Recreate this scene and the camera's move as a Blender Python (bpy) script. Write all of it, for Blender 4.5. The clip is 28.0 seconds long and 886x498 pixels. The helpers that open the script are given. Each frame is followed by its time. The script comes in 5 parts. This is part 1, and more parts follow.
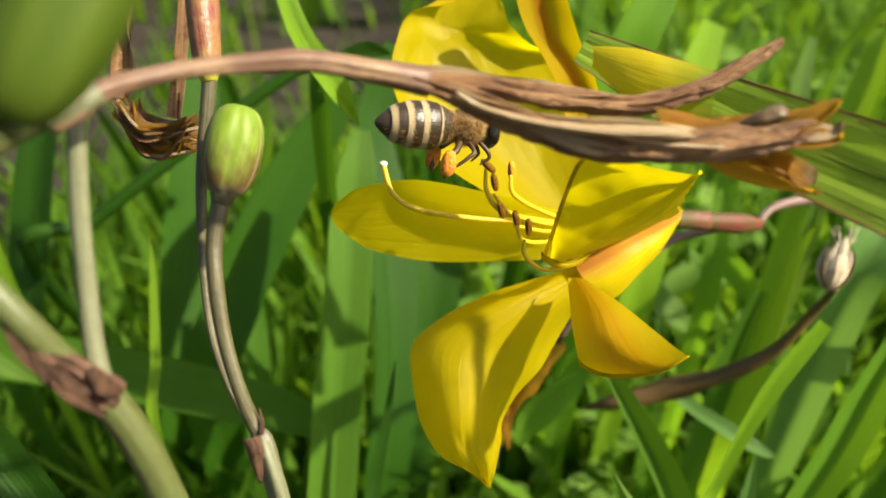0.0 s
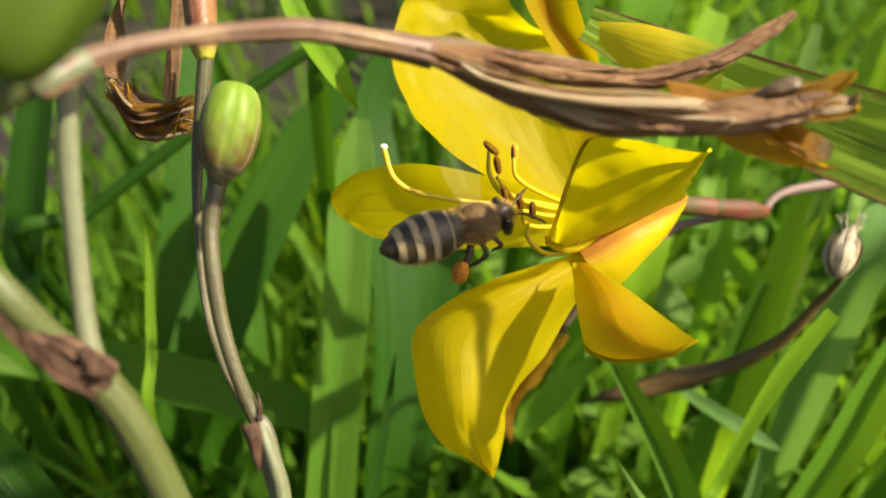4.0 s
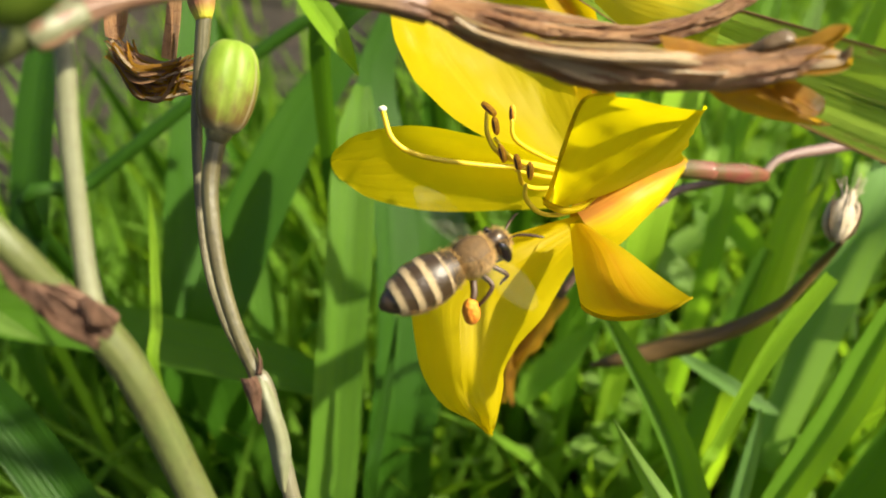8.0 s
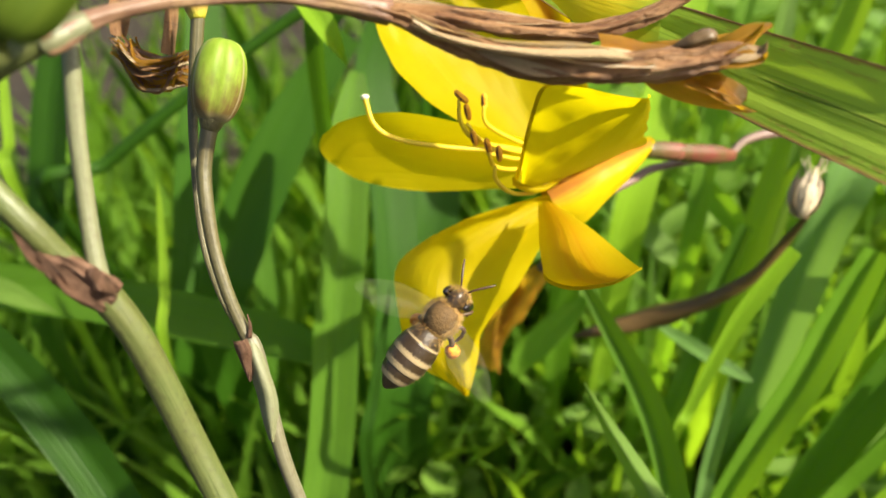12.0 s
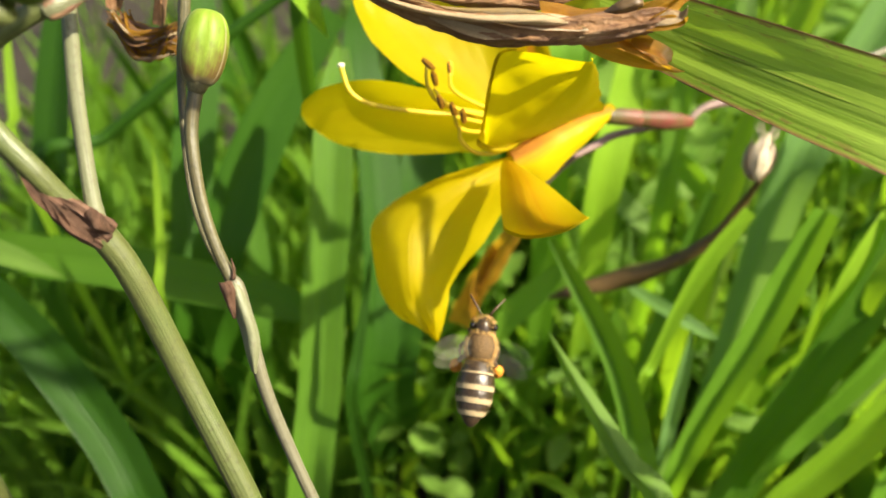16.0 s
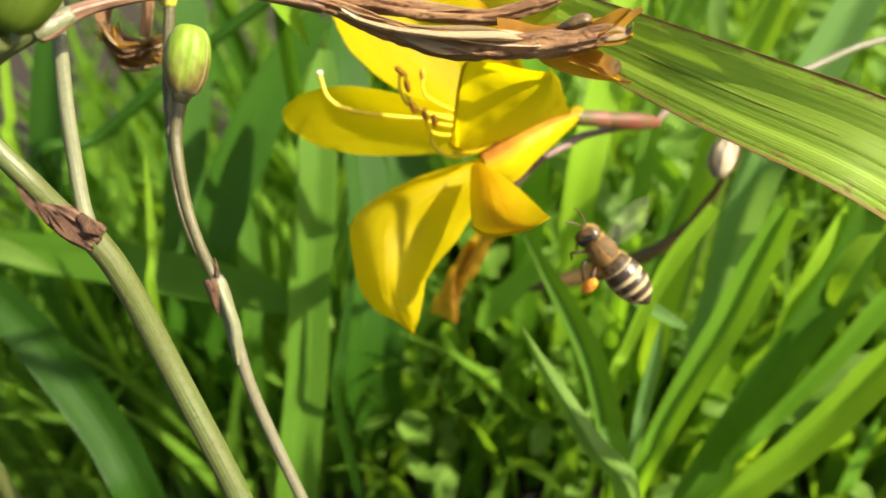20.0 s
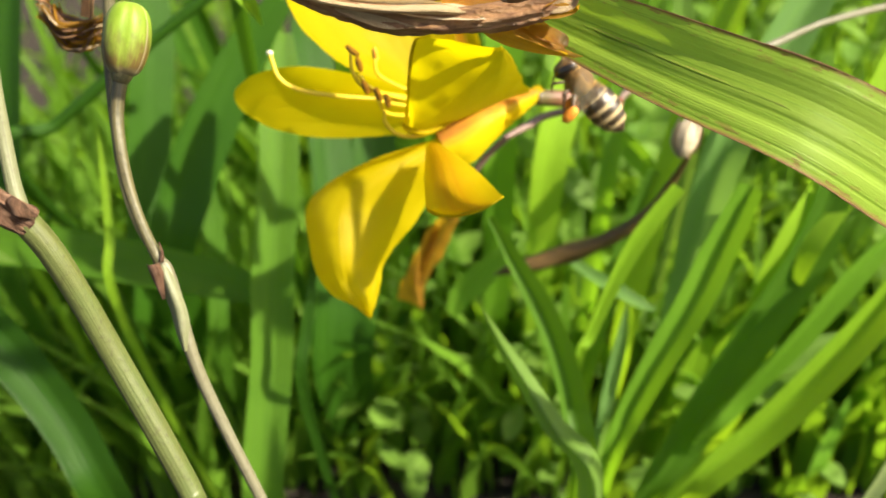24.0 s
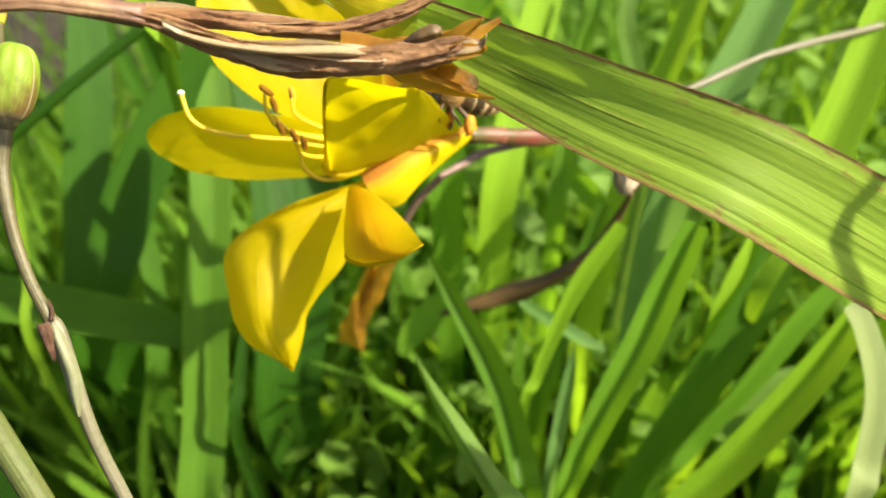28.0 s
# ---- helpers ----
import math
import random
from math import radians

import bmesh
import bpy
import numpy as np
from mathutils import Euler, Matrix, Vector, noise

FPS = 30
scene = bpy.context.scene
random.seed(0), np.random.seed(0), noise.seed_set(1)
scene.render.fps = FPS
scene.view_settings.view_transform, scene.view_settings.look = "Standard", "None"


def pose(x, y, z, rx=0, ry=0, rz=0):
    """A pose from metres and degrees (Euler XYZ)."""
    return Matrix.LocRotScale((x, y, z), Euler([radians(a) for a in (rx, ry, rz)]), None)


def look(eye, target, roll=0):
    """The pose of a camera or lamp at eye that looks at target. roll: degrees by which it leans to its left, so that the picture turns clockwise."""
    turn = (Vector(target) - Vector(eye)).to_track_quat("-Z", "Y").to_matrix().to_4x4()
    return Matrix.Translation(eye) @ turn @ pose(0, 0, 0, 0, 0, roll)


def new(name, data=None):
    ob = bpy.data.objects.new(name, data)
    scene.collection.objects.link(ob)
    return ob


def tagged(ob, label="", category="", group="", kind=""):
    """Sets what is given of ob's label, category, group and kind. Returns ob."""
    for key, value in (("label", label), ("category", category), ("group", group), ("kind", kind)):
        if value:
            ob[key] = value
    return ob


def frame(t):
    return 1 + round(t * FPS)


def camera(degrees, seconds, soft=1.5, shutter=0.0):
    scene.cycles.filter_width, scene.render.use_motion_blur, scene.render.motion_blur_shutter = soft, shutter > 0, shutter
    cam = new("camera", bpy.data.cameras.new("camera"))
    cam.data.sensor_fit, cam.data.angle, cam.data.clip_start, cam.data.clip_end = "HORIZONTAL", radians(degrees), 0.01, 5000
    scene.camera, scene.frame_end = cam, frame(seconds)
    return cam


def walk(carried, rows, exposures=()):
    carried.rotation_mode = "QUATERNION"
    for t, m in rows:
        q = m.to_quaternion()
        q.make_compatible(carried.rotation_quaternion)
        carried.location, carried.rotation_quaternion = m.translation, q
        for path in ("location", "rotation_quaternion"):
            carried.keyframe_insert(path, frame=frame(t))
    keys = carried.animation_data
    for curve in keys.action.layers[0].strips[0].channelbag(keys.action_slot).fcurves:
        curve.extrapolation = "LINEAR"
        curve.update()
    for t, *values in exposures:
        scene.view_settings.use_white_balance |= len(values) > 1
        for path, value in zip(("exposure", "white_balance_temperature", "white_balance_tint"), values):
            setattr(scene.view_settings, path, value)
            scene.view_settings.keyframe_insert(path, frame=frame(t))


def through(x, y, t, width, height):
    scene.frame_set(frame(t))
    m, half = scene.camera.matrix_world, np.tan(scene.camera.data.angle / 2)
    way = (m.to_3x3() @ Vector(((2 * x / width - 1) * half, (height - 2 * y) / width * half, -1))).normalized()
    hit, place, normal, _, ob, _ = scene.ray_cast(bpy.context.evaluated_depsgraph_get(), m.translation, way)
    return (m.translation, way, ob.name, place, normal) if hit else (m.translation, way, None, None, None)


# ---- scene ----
# A daylily in a garden bed, close by, with a honeybee that visits it. Lengths below are in millimetres until MM.
MM = 0.001
cam = camera(55.3, 28.0, soft=1.6)
cam.data.dof.use_dof, cam.data.dof.focus_distance, cam.data.dof.aperture_fstop = True, 0.096, 22.0
METRES, EYE, TILT, LEAN, TURN = 0.064, 0.22, -35.0, 0.0, 0.0
ROWS = [
    (0.0, 0.0, 0.0, 0.0, 0.0, 0.0, -0.0),
    (0.5, 0.0072, 0.0136, -0.0094, -0.04, -0.09, 0.1),
    (1.0, 0.0108, 0.0112, -0.0092, -0.12, -0.1, 0.2),
    (1.5, 0.0162, 0.0126, -0.0033, -0.2, -0.03, 0.23),
    (2.0, 0.0136, 0.0263, -0.0078, -0.28, 0.03, 0.25),
    (2.5, 0.0075, 0.0232, -0.008, -0.27, 0.07, 0.14),
    (3.0, 0.0062, 0.0259, -0.005, -0.22, 0.1, 0.16),
    (3.5, 0.0004, 0.0307, -0.0167, -0.19, 0.1, 0.2),
    (5.5, -0.0248, 0.0384, -0.0482, 0.0, -0.27, -0.02),
    (6.0, -0.0182, 0.0379, -0.0457, 0.06, -0.45, 0.02),
    (6.5, -0.0149, 0.0355, -0.0652, 0.19, -0.83, 0.04),
    (7.0, -0.008, 0.0363, -0.0758, 0.25, -1.14, 0.02),
    (7.5, 0.0016, 0.0329, -0.0722, 0.28, -1.4, 0.11),
    (8.0, 0.0093, 0.0197, -0.0594, 0.37, -1.56, 0.2),
    (8.5, 0.014, 0.0062, -0.0521, 0.5, -1.62, 0.28),
    (9.0, 0.0204, -0.0095, -0.0347, 0.67, -1.66, 0.31),
    (9.5, 0.0237, -0.0327, -0.0279, 0.88, -1.77, 0.37),
    (10.0, 0.0337, -0.0537, -0.025, 1.13, -1.95, 0.39),
    (10.5, 0.0477, -0.0697, -0.028, 1.24, -2.16, 0.45),
    (11.0, 0.0616, -0.0886, -0.0383, 1.34, -2.43, 0.51),
    (11.5, 0.0745, -0.1125, -0.0556, 1.45, -2.73, 0.5),
    (12.0, 0.0904, -0.1269, -0.0608, 1.49, -2.98, 0.5),
    (12.5, 0.0983, -0.1455, -0.071, 1.53, -3.23, 0.52),
    (14.5, 0.1427, -0.2252, -0.0899, 1.65, -3.54, 0.57),
    (15.0, 0.1544, -0.2416, -0.0969, 1.67, -3.62, 0.64),
    (15.5, 0.1616, -0.2625, -0.109, 1.7, -3.76, 0.71),
    (16.0, 0.1695, -0.2871, -0.1225, 1.74, -3.89, 0.73),
    (16.5, 0.182, -0.3059, -0.1256, 1.78, -3.99, 0.75),
    (17.0, 0.1927, -0.3221, -0.1254, 1.82, -4.09, 0.78),
    (17.5, 0.2011, -0.3406, -0.1288, 1.86, -4.21, 0.81),
    (18.0, 0.2128, -0.3549, -0.1187, 1.89, -4.38, 0.86),
    (18.5, 0.2182, -0.3683, -0.1183, 1.86, -4.48, 0.9),
    (19.0, 0.2284, -0.3793, -0.1036, 1.79, -4.53, 0.98),
    (19.5, 0.2326, -0.3879, -0.1006, 1.71, -4.57, 1.01),
    (20.0, 0.2333, -0.3953, -0.0984, 1.66, -4.57, 1.03),
    (20.5, 0.2344, -0.3972, -0.1018, 1.61, -4.59, 1.03),
    (21.0, 0.2407, -0.3933, -0.1022, 1.52, -4.66, 1.12),
    (21.5, 0.2465, -0.3881, -0.1042, 1.41, -4.78, 1.27),
    (23.5, 0.2851, -0.3668, -0.1253, 0.85, -5.33, 1.52),
    (24.0, 0.3023, -0.362, -0.1198, 0.64, -5.31, 1.67),
    (24.5, 0.3212, -0.3556, -0.1106, 0.49, -5.28, 1.78),
    (25.0, 0.3436, -0.3394, -0.0911, 0.12, -4.86, 2.0),
    (25.5, 0.3661, -0.3301, -0.0743, -0.22, -4.47, 2.2),
    (26.0, 0.39, -0.3058, -0.0553, -0.45, -4.1, 2.19),
    (26.5, 0.4085, -0.2908, -0.0437, -0.7, -3.87, 2.23),
    (27.0, 0.4228, -0.2781, -0.0454, -0.75, -3.77, 2.18),
    (27.5, 0.4288, -0.2669, -0.0602, -0.77, -3.76, 2.24),
    (28.0, 0.427, -0.254, -0.0798, -0.81, -3.75, 2.25),
]
walk(cam, [(t, pose(0, 0, EYE, TILT, LEAN, TURN) @ pose(METRES * x, METRES * y, METRES * z, 90 + pitch, roll, yaw)) for t, x, y, z, yaw, pitch, roll in ROWS], [(0.0, 1.1), (2.5, 1.04), (4.0, 1.09), (8.0, 1.3), (13.0, 1.4), (20.0, 1.49), (24.0, 1.51), (28.0, 1.49)])

# ---- light ----
SUN = Vector((0.676, -0.207, 0.707)).normalized()      # towards the sun
world = bpy.data.worlds.new("world")
scene.world = world
world.use_nodes = True
wn = world.node_tree.nodes
sky = wn.new("ShaderNodeTexSky")
sky.sky_type, sky.sun_disc = "NISHITA", False
sky.sun_elevation = math.asin(SUN.z)
sky.sun_rotation = math.atan2(SUN.x, SUN.y)
sky.air_density, sky.dust_density, sky.ozone_density = 0.8, 4.0, 0.6
world.node_tree.links.new(sky.outputs[0], wn["Background"].inputs[0])
wn["Background"].inputs[1].default_value = 0.075
lamp = new("sun", bpy.data.lights.new("sun", "SUN"))
lamp.data.energy, lamp.data.angle, lamp.data.color = 5.0, radians(1.3), (1.0, 0.91, 0.7)
lamp.matrix_world = look(SUN * 5, (0, 0, 0))

# ---- materials ----


class Mat:
    """A node material, written as nested calls."""

    def __init__(self, name):
        self.m = bpy.data.materials.new(name)
        self.m.use_nodes = True
        self.t = self.m.node_tree
        self.t.nodes.clear()

    def node(self, kind, *ins, **sets):
        n = self.t.nodes.new(kind)
        for k, v in sets.items():
            if k == "op":
                n.operation = v
            elif k == "blend":
                n.data_type, n.blend_type = "RGBA", v
            elif k == "dist":
                n.distance = v
        for key, v in ins:
            s = n.inputs[key]
            if isinstance(v, bpy.types.NodeSocket):
                self.t.links.new(v, s)
            else:
                s.default_value = v
        return n

    def uv(self, su, sv):
        c = self.node("ShaderNodeTexCoord").outputs["UV"]
        return self.node("ShaderNodeMapping", ("Vector", c), ("Scale", (su, sv, 1))).outputs[0]

    def ob(self, s):
        c = self.node("ShaderNodeTexCoord").outputs["Object"]
        return self.node("ShaderNodeMapping", ("Vector", c), ("Scale", s if isinstance(s, tuple) else (s, s, s))).outputs[0]

    def noise(self, vec, scale=1.0, detail=3.0, rough=0.55):
        return self.node("ShaderNodeTexNoise", ("Vector", vec), ("Scale", scale), ("Detail", detail), ("Roughness", rough)).outputs["Fac"]

    def axis(self, vec, i):
        return self.node("ShaderNodeSeparateXYZ", ("Vector", vec)).outputs[i]

    def math(self, op, a, b=0.0):
        return self.node("ShaderNodeMath", (0, a), (1, b), op=op).outputs[0]

    def ramp(self, fac, lo, hi, out=(0.0, 1.0)):
        return self.node("ShaderNodeMapRange", ("Value", fac), ("From Min", lo), ("From Max", hi), ("To Min", out[0]), ("To Max", out[1])).outputs[0]

    def mix(self, fac, a, b, blend="MIX"):
        a = a if isinstance(a, bpy.types.NodeSocket) else (*a, 1)
        b = b if isinstance(b, bpy.types.NodeSocket) else (*b, 1)
        return self.node("ShaderNodeMix", (0, fac), (6, a), (7, b), blend=blend).outputs[2]

    def rand(self):
        return self.node("ShaderNodeObjectInfo").outputs["Random"]

    def island(self):
        return self.node("ShaderNodeNewGeometry").outputs["Random Per Island"]

    def done(self, colour, rough=0.5, bump=None, depth=0.1, through=0.0, glow=None, spec=0.5, sheen=0.0, coat=0.0, tone=0.74):
        """Ends the material: colour (scaled by tone to its real reflectance), gloss, relief, and how much light the sheet lets through."""
        colour = self.mix(1.0, colour, (tone, tone, tone), "MULTIPLY")
        p = self.node("ShaderNodeBsdfPrincipled", ("Base Color", colour), ("Roughness", rough), ("Specular IOR Level", spec), ("Sheen Weight", sheen), ("Coat Weight", coat))
        if bump is not None:
            b = self.node("ShaderNodeBump", ("Height", bump), ("Distance", depth * MM), ("Strength", 1.0))
            self.t.links.new(b.outputs[0], p.inputs["Normal"])
        out = p.outputs[0]
        if through:
            tr = self.node("ShaderNodeBsdfTranslucent", ("Color", self.mix(1.0, glow or (0.5, 0.5, 0.5), (tone, tone, tone), "MULTIPLY")))
            out = self.node("ShaderNodeMixShader", (0, through), (1, out), (2, tr.outputs[0])).outputs[0]
        o = self.node("ShaderNodeOutputMaterial", ("Surface", out))
        return self.m


def leaf_material(name, dark, light, glow, brown=0.0, own="object", through=0.5, ribs=0.2):
    m = Mat(name)
    dark, light, glow = ((0.86 * q[0], q[1], q[2]) for q in (dark, light, glow))
    ridges = m.noise(m.uv(11, 0.35), 1.0, 2.5)
    fine = m.noise(m.uv(120, 3), 1.0, 2.0)
    blot = m.noise(m.ob(90), 1.0, 3.0)
    lane = m.math("ADD", m.math("MULTIPLY", m.axis(m.uv(1, 1), 0), 72.0), m.math("MULTIPLY", m.noise(m.uv(5, 1.5), 1.0, 2.0), 9.0))
    rib = m.ramp(m.math("SINE", lane), -1.0, 1.0)
    r = m.rand() if own == "object" else m.island()
    c = m.mix(m.ramp(r, 0.0, 1.0), dark, light)
    c = m.mix(m.ramp(ridges, 0.38, 0.62, (0.0, 0.6)), c, light)
    c = m.mix(m.ramp(blot, 0.55, 0.8, (0.0, 0.5)), c, dark)
    c = m.mix(m.math("MULTIPLY", rib, ribs * 1.5), c, light)
    g = m.mix(m.ramp(ridges, 0.35, 0.65, (0.0, 0.5)), glow, light)
    if brown:
        # dark lengthwise streaks: the shade of folds, put into the colour
        folds = m.ramp(m.noise(m.uv(13, 0.25), 1.0, 2.0), 0.56, 0.62, (0.0, 0.6))
        c = m.mix(folds, c, dark)
        g = m.mix(folds, g, dark)
        edge = m.math("ABSOLUTE", m.math("SUBTRACT", m.axis(m.uv(1, 1), 0), 0.5))
        wob = m.math("ADD", edge, m.math("MULTIPLY", m.math("SUBTRACT", m.noise(m.uv(3, 25), 1.0, 3.0), 0.5), 0.05))
        rim = m.ramp(wob, 0.452, 0.49, (0.0, brown))
        spots = m.math("MULTIPLY", m.ramp(m.noise(m.uv(16, 40), 1.0, 3.0), 0.56, 0.64), m.ramp(edge, 0.26, 0.45))
        rust = m.math("MAXIMUM", rim, m.math("MULTIPLY", spots, 0.7))
        c = m.mix(rust, c, m.mix(fine, (0.2, 0.075, 0.03), (0.5, 0.28, 0.12)))
        g = m.mix(rust, g, (0.35, 0.13, 0.04))
    h = m.math("ADD", m.math("ADD", ridges, m.math("MULTIPLY", fine, 0.3)), m.math("MULTIPLY", rib, 1.2 * ribs))
    return m.done(c, 0.42, h, 0.3, through, g, spec=0.2)


LEAF = leaf_material("daylily_leaf", (0.1, 0.23, 0.012), (0.27, 0.46, 0.04), (0.46, 0.74, 0.016))
LEAF_MID = leaf_material("green_leaf", (0.05, 0.13, 0.008), (0.145, 0.27, 0.025), (0.33, 0.54, 0.01))
LEAF_BLUE = leaf_material("bluish_leaf", (0.13, 0.26, 0.05), (0.25, 0.4, 0.11), (0.38, 0.58, 0.07))
LEAF_LIME = leaf_material("lime_leaf", (0.24, 0.42, 0.015), (0.38, 0.56, 0.035), (0.62, 0.85, 0.02))
# Darkened daylily green: shade deep in the clumps is put into this colour.
LEAF_SHADED = leaf_material("shaded_green_leaf", (0.02, 0.066, 0.004), (0.055, 0.135, 0.009), (0.15, 0.31, 0.006), through=0.36)
LEAF_RUST = leaf_material("rusted_leaf", (0.24, 0.36, 0.02), (0.44, 0.55, 0.07), (0.52, 0.68, 0.035), brown=0.9, ribs=0.07, through=0.5)
LEAF_CREAM = leaf_material("cream_leaf", (0.42, 0.46, 0.16), (0.6, 0.6, 0.28), (0.7, 0.7, 0.25))
LEAF_PALE = leaf_material("pale_leaf", (0.16, 0.28, 0.04), (0.26, 0.38, 0.07), (0.42, 0.56, 0.05))
WEED = leaf_material("weed_leaves", (0.07, 0.17, 0.015), (0.33, 0.48, 0.08), (0.46, 0.66, 0.04), own="island")
GRASS = leaf_material("grass_blades", (0.05, 0.125, 0.008), (0.23, 0.39, 0.035), (0.42, 0.62, 0.015), own="island")


def petal_material(name, base, light, glow, stripe, amount, wide=(0.22, 0.03)):
    m = Mat(name)
    veins = m.noise(m.uv(14, 0.5), 1.0, 3.0)
    fine = m.noise(m.uv(90, 2.5), 1.0, 2.0)
    crinkle = m.noise(m.ob(260), 1.0, 2.0)
    mid = m.math("ABSOLUTE", m.math("SUBTRACT", m.axis(m.uv(1, 1), 0), 0.5))
    c = m.mix(m.ramp(veins, 0.35, 0.65), base, light)
    s = m.math("MULTIPLY", m.ramp(mid, wide[0], wide[1], (0.0, amount)), m.ramp(veins, 0.25, 0.7, (0.6, 1.0)))
    c = m.mix(s, c, stripe)
    g = m.mix(s, glow, stripe)
    h = m.math("ADD", m.math("ADD", veins, m.math("MULTIPLY", fine, 0.3)), m.math("MULTIPLY", crinkle, 0.35))
    return m.done(c, 0.42, h, 0.22, 0.68, g, spec=0.25, tone=0.76)


PETAL = petal_material("yellow_petal", (0.82, 0.63, 0.003), (0.86, 0.68, 0.004), (0.91, 0.76, 0.002), (0.8, 0.54, 0.002), 0.2)
# The wide orange middle paints the shade inside the hollow petal.
PETAL_GOLD_SHADED = petal_material("golden_petal_shaded", (0.84, 0.61, 0.003), (0.87, 0.66, 0.004), (0.93, 0.74, 0.002), (0.74, 0.36, 0.003), 0.8, (0.4, 0.12))
PETAL_ORANGE = petal_material("orange_ribbed_petal", (0.62, 0.42, 0.002), (0.66, 0.48, 0.003), (0.7, 0.5, 0.002), (0.62, 0.2, 0.003), 0.95)


def petal_outside(name, k):
    """Yellow with an orange-brown flush along one side, fading over the width."""
    m = Mat(name)
    u = m.axis(m.uv(k, 1), 0)
    veins = m.noise(m.uv(26 * k, 0.8), 1.0, 3.0)
    f = m.ramp(m.math("ADD", u, m.math("MULTIPLY", m.math("SUBTRACT", veins, 0.5), 0.25)), 0.66, 0.34, (0.0, 1.0))
    f = m.math("MULTIPLY", f, m.ramp(m.noise(m.ob(140), 1.0, 2.0), 0.25, 0.6, (0.65, 1.0)))
    return m.done(m.mix(f, (0.82, 0.66, 0.004), (0.58, 0.24, 0.045)), 0.42, veins, 0.12, 0.5, m.mix(f, (0.92, 0.78, 0.004), (0.68, 0.34, 0.04)), spec=0.28, tone=0.92)


PETAL_OUT = petal_outside("petal_outside", 1.0)


m = Mat("yellowing_leaf")
v = m.axis(m.uv(1, 1), 1)
streak = m.noise(m.uv(12, 0.8), 1.0, 3.0)
f = m.ramp(m.math("ADD", v, m.math("MULTIPLY", m.math("SUBTRACT", streak, 0.5), 0.6)), 0.45, 0.95)
YELLOWED = m.done(m.mix(f, (0.8, 0.62, 0.01), (0.34, 0.46, 0.03)), 0.45, streak, 0.15, 0.55, m.mix(f, (0.92, 0.75, 0.01), (0.45, 0.55, 0.02)))

m = Mat("dry_tissue")
grain = m.noise(m.uv(9, 6), 1.0, 6.0, 0.7)
streak = m.noise(m.uv(6, 4.5), 1.0, 4.0)
wrinkle = m.noise(m.ob((520, 1500, 1500)), 1.0, 4.0, 0.65)
blot = m.noise(m.ob(210), 1.0, 4.0)
c = m.mix(m.ramp(grain, 0.36, 0.62), (0.27, 0.12, 0.045), (0.56, 0.32, 0.15))
c = m.mix(m.ramp(blot, 0.5, 0.68, (0.0, 0.6)), c, (0.2, 0.085, 0.045))
c = m.mix(m.ramp(streak, 0.58, 0.7, (0.0, 0.6)), c, (0.8, 0.58, 0.34))
c = m.mix(m.ramp(wrinkle, 0.46, 0.34, (0.0, 0.7)), c, (0.13, 0.06, 0.035))
DRY = m.done(c, 0.5, m.math("ADD", grain, m.math("MULTIPLY", wrinkle, 1.4)), 0.7, 0.2, (0.8, 0.45, 0.2), spec=0.4)
m = Mat("cream_tissue")
grain = m.noise(m.uv(7, 9), 1.0, 5.0, 0.65)
wrinkle = m.noise(m.ob(1300), 1.0, 3.0)
c = m.mix(m.ramp(grain, 0.35, 0.6), (0.7, 0.5, 0.27), (0.93, 0.85, 0.65))
CREAM = m.done(m.mix(m.ramp(wrinkle, 0.4, 0.3, (0.0, 0.5)), c, (0.3, 0.16, 0.07)), 0.45, m.math("ADD", grain, wrinkle), 0.4, 0.35, (0.85, 0.6, 0.25), spec=0.4)

m = Mat("dry_tissue_pale")
grain = m.noise(m.uv(30, 1.5), 1.0, 4.0, 0.6)
DRY_PALE = m.done(m.mix(m.ramp(grain, 0.35, 0.65), (0.5, 0.3, 0.12), (0.85, 0.68, 0.42)), 0.6, grain, 0.3, 0.2, (0.6, 0.4, 0.15))

m = Mat("withered_petal")
grain = m.noise(m.uv(24, 1.0), 1.0, 4.0, 0.6)
c = m.mix(m.ramp(grain, 0.3, 0.7), (0.46, 0.18, 0.008), (0.86, 0.47, 0.03))
c = m.mix(m.ramp(m.noise(m.ob(220), 1.0, 3.0), 0.5, 0.66, (0.0, 0.7)), c, (0.22, 0.08, 0.015))
WITHERED = m.done(c, 0.5, grain, 0.6, 0.5, (0.92, 0.55, 0.015))


def stem_material(name, a, b, speck, tint, tint_amount):
    m = Mat(name)
    lines = m.noise(m.uv(18, 3.0), 1.0, 5.0)
    dots = m.noise(m.ob(1500), 1.0, 2.0)
    wide = m.noise(m.ob(110), 1.0, 3.0)
    c = m.mix(m.ramp(lines, 0.3, 0.7), a, b)
    c = m.mix(m.ramp(wide, 0.45, 0.7, (0.0, tint_amount)), c, tint)
    c = m.mix(m.ramp(dots, 0.56, 0.68, (0.0, 0.35)), c, speck)
    return m.done(c, 0.45, m.math("ADD", lines, m.math("MULTIPLY", dots, 0.5)), 0.12)


STEM = stem_material("olive_stem", (0.078, 0.104, 0.025), (0.14, 0.165, 0.048), (0.05, 0.04, 0.016), (0.11, 0.1, 0.03), 0.5)
STEM_PALE = stem_material("pale_stem", (0.13, 0.122, 0.07), (0.22, 0.205, 0.13), (0.08, 0.06, 0.035), (0.13, 0.12, 0.045), 0.4)
STEM_CREAM = stem_material("cream_stem", (0.155, 0.165, 0.085), (0.24, 0.25, 0.14), (0.13, 0.1, 0.06), (0.19, 0.18, 0.08), 0.5)
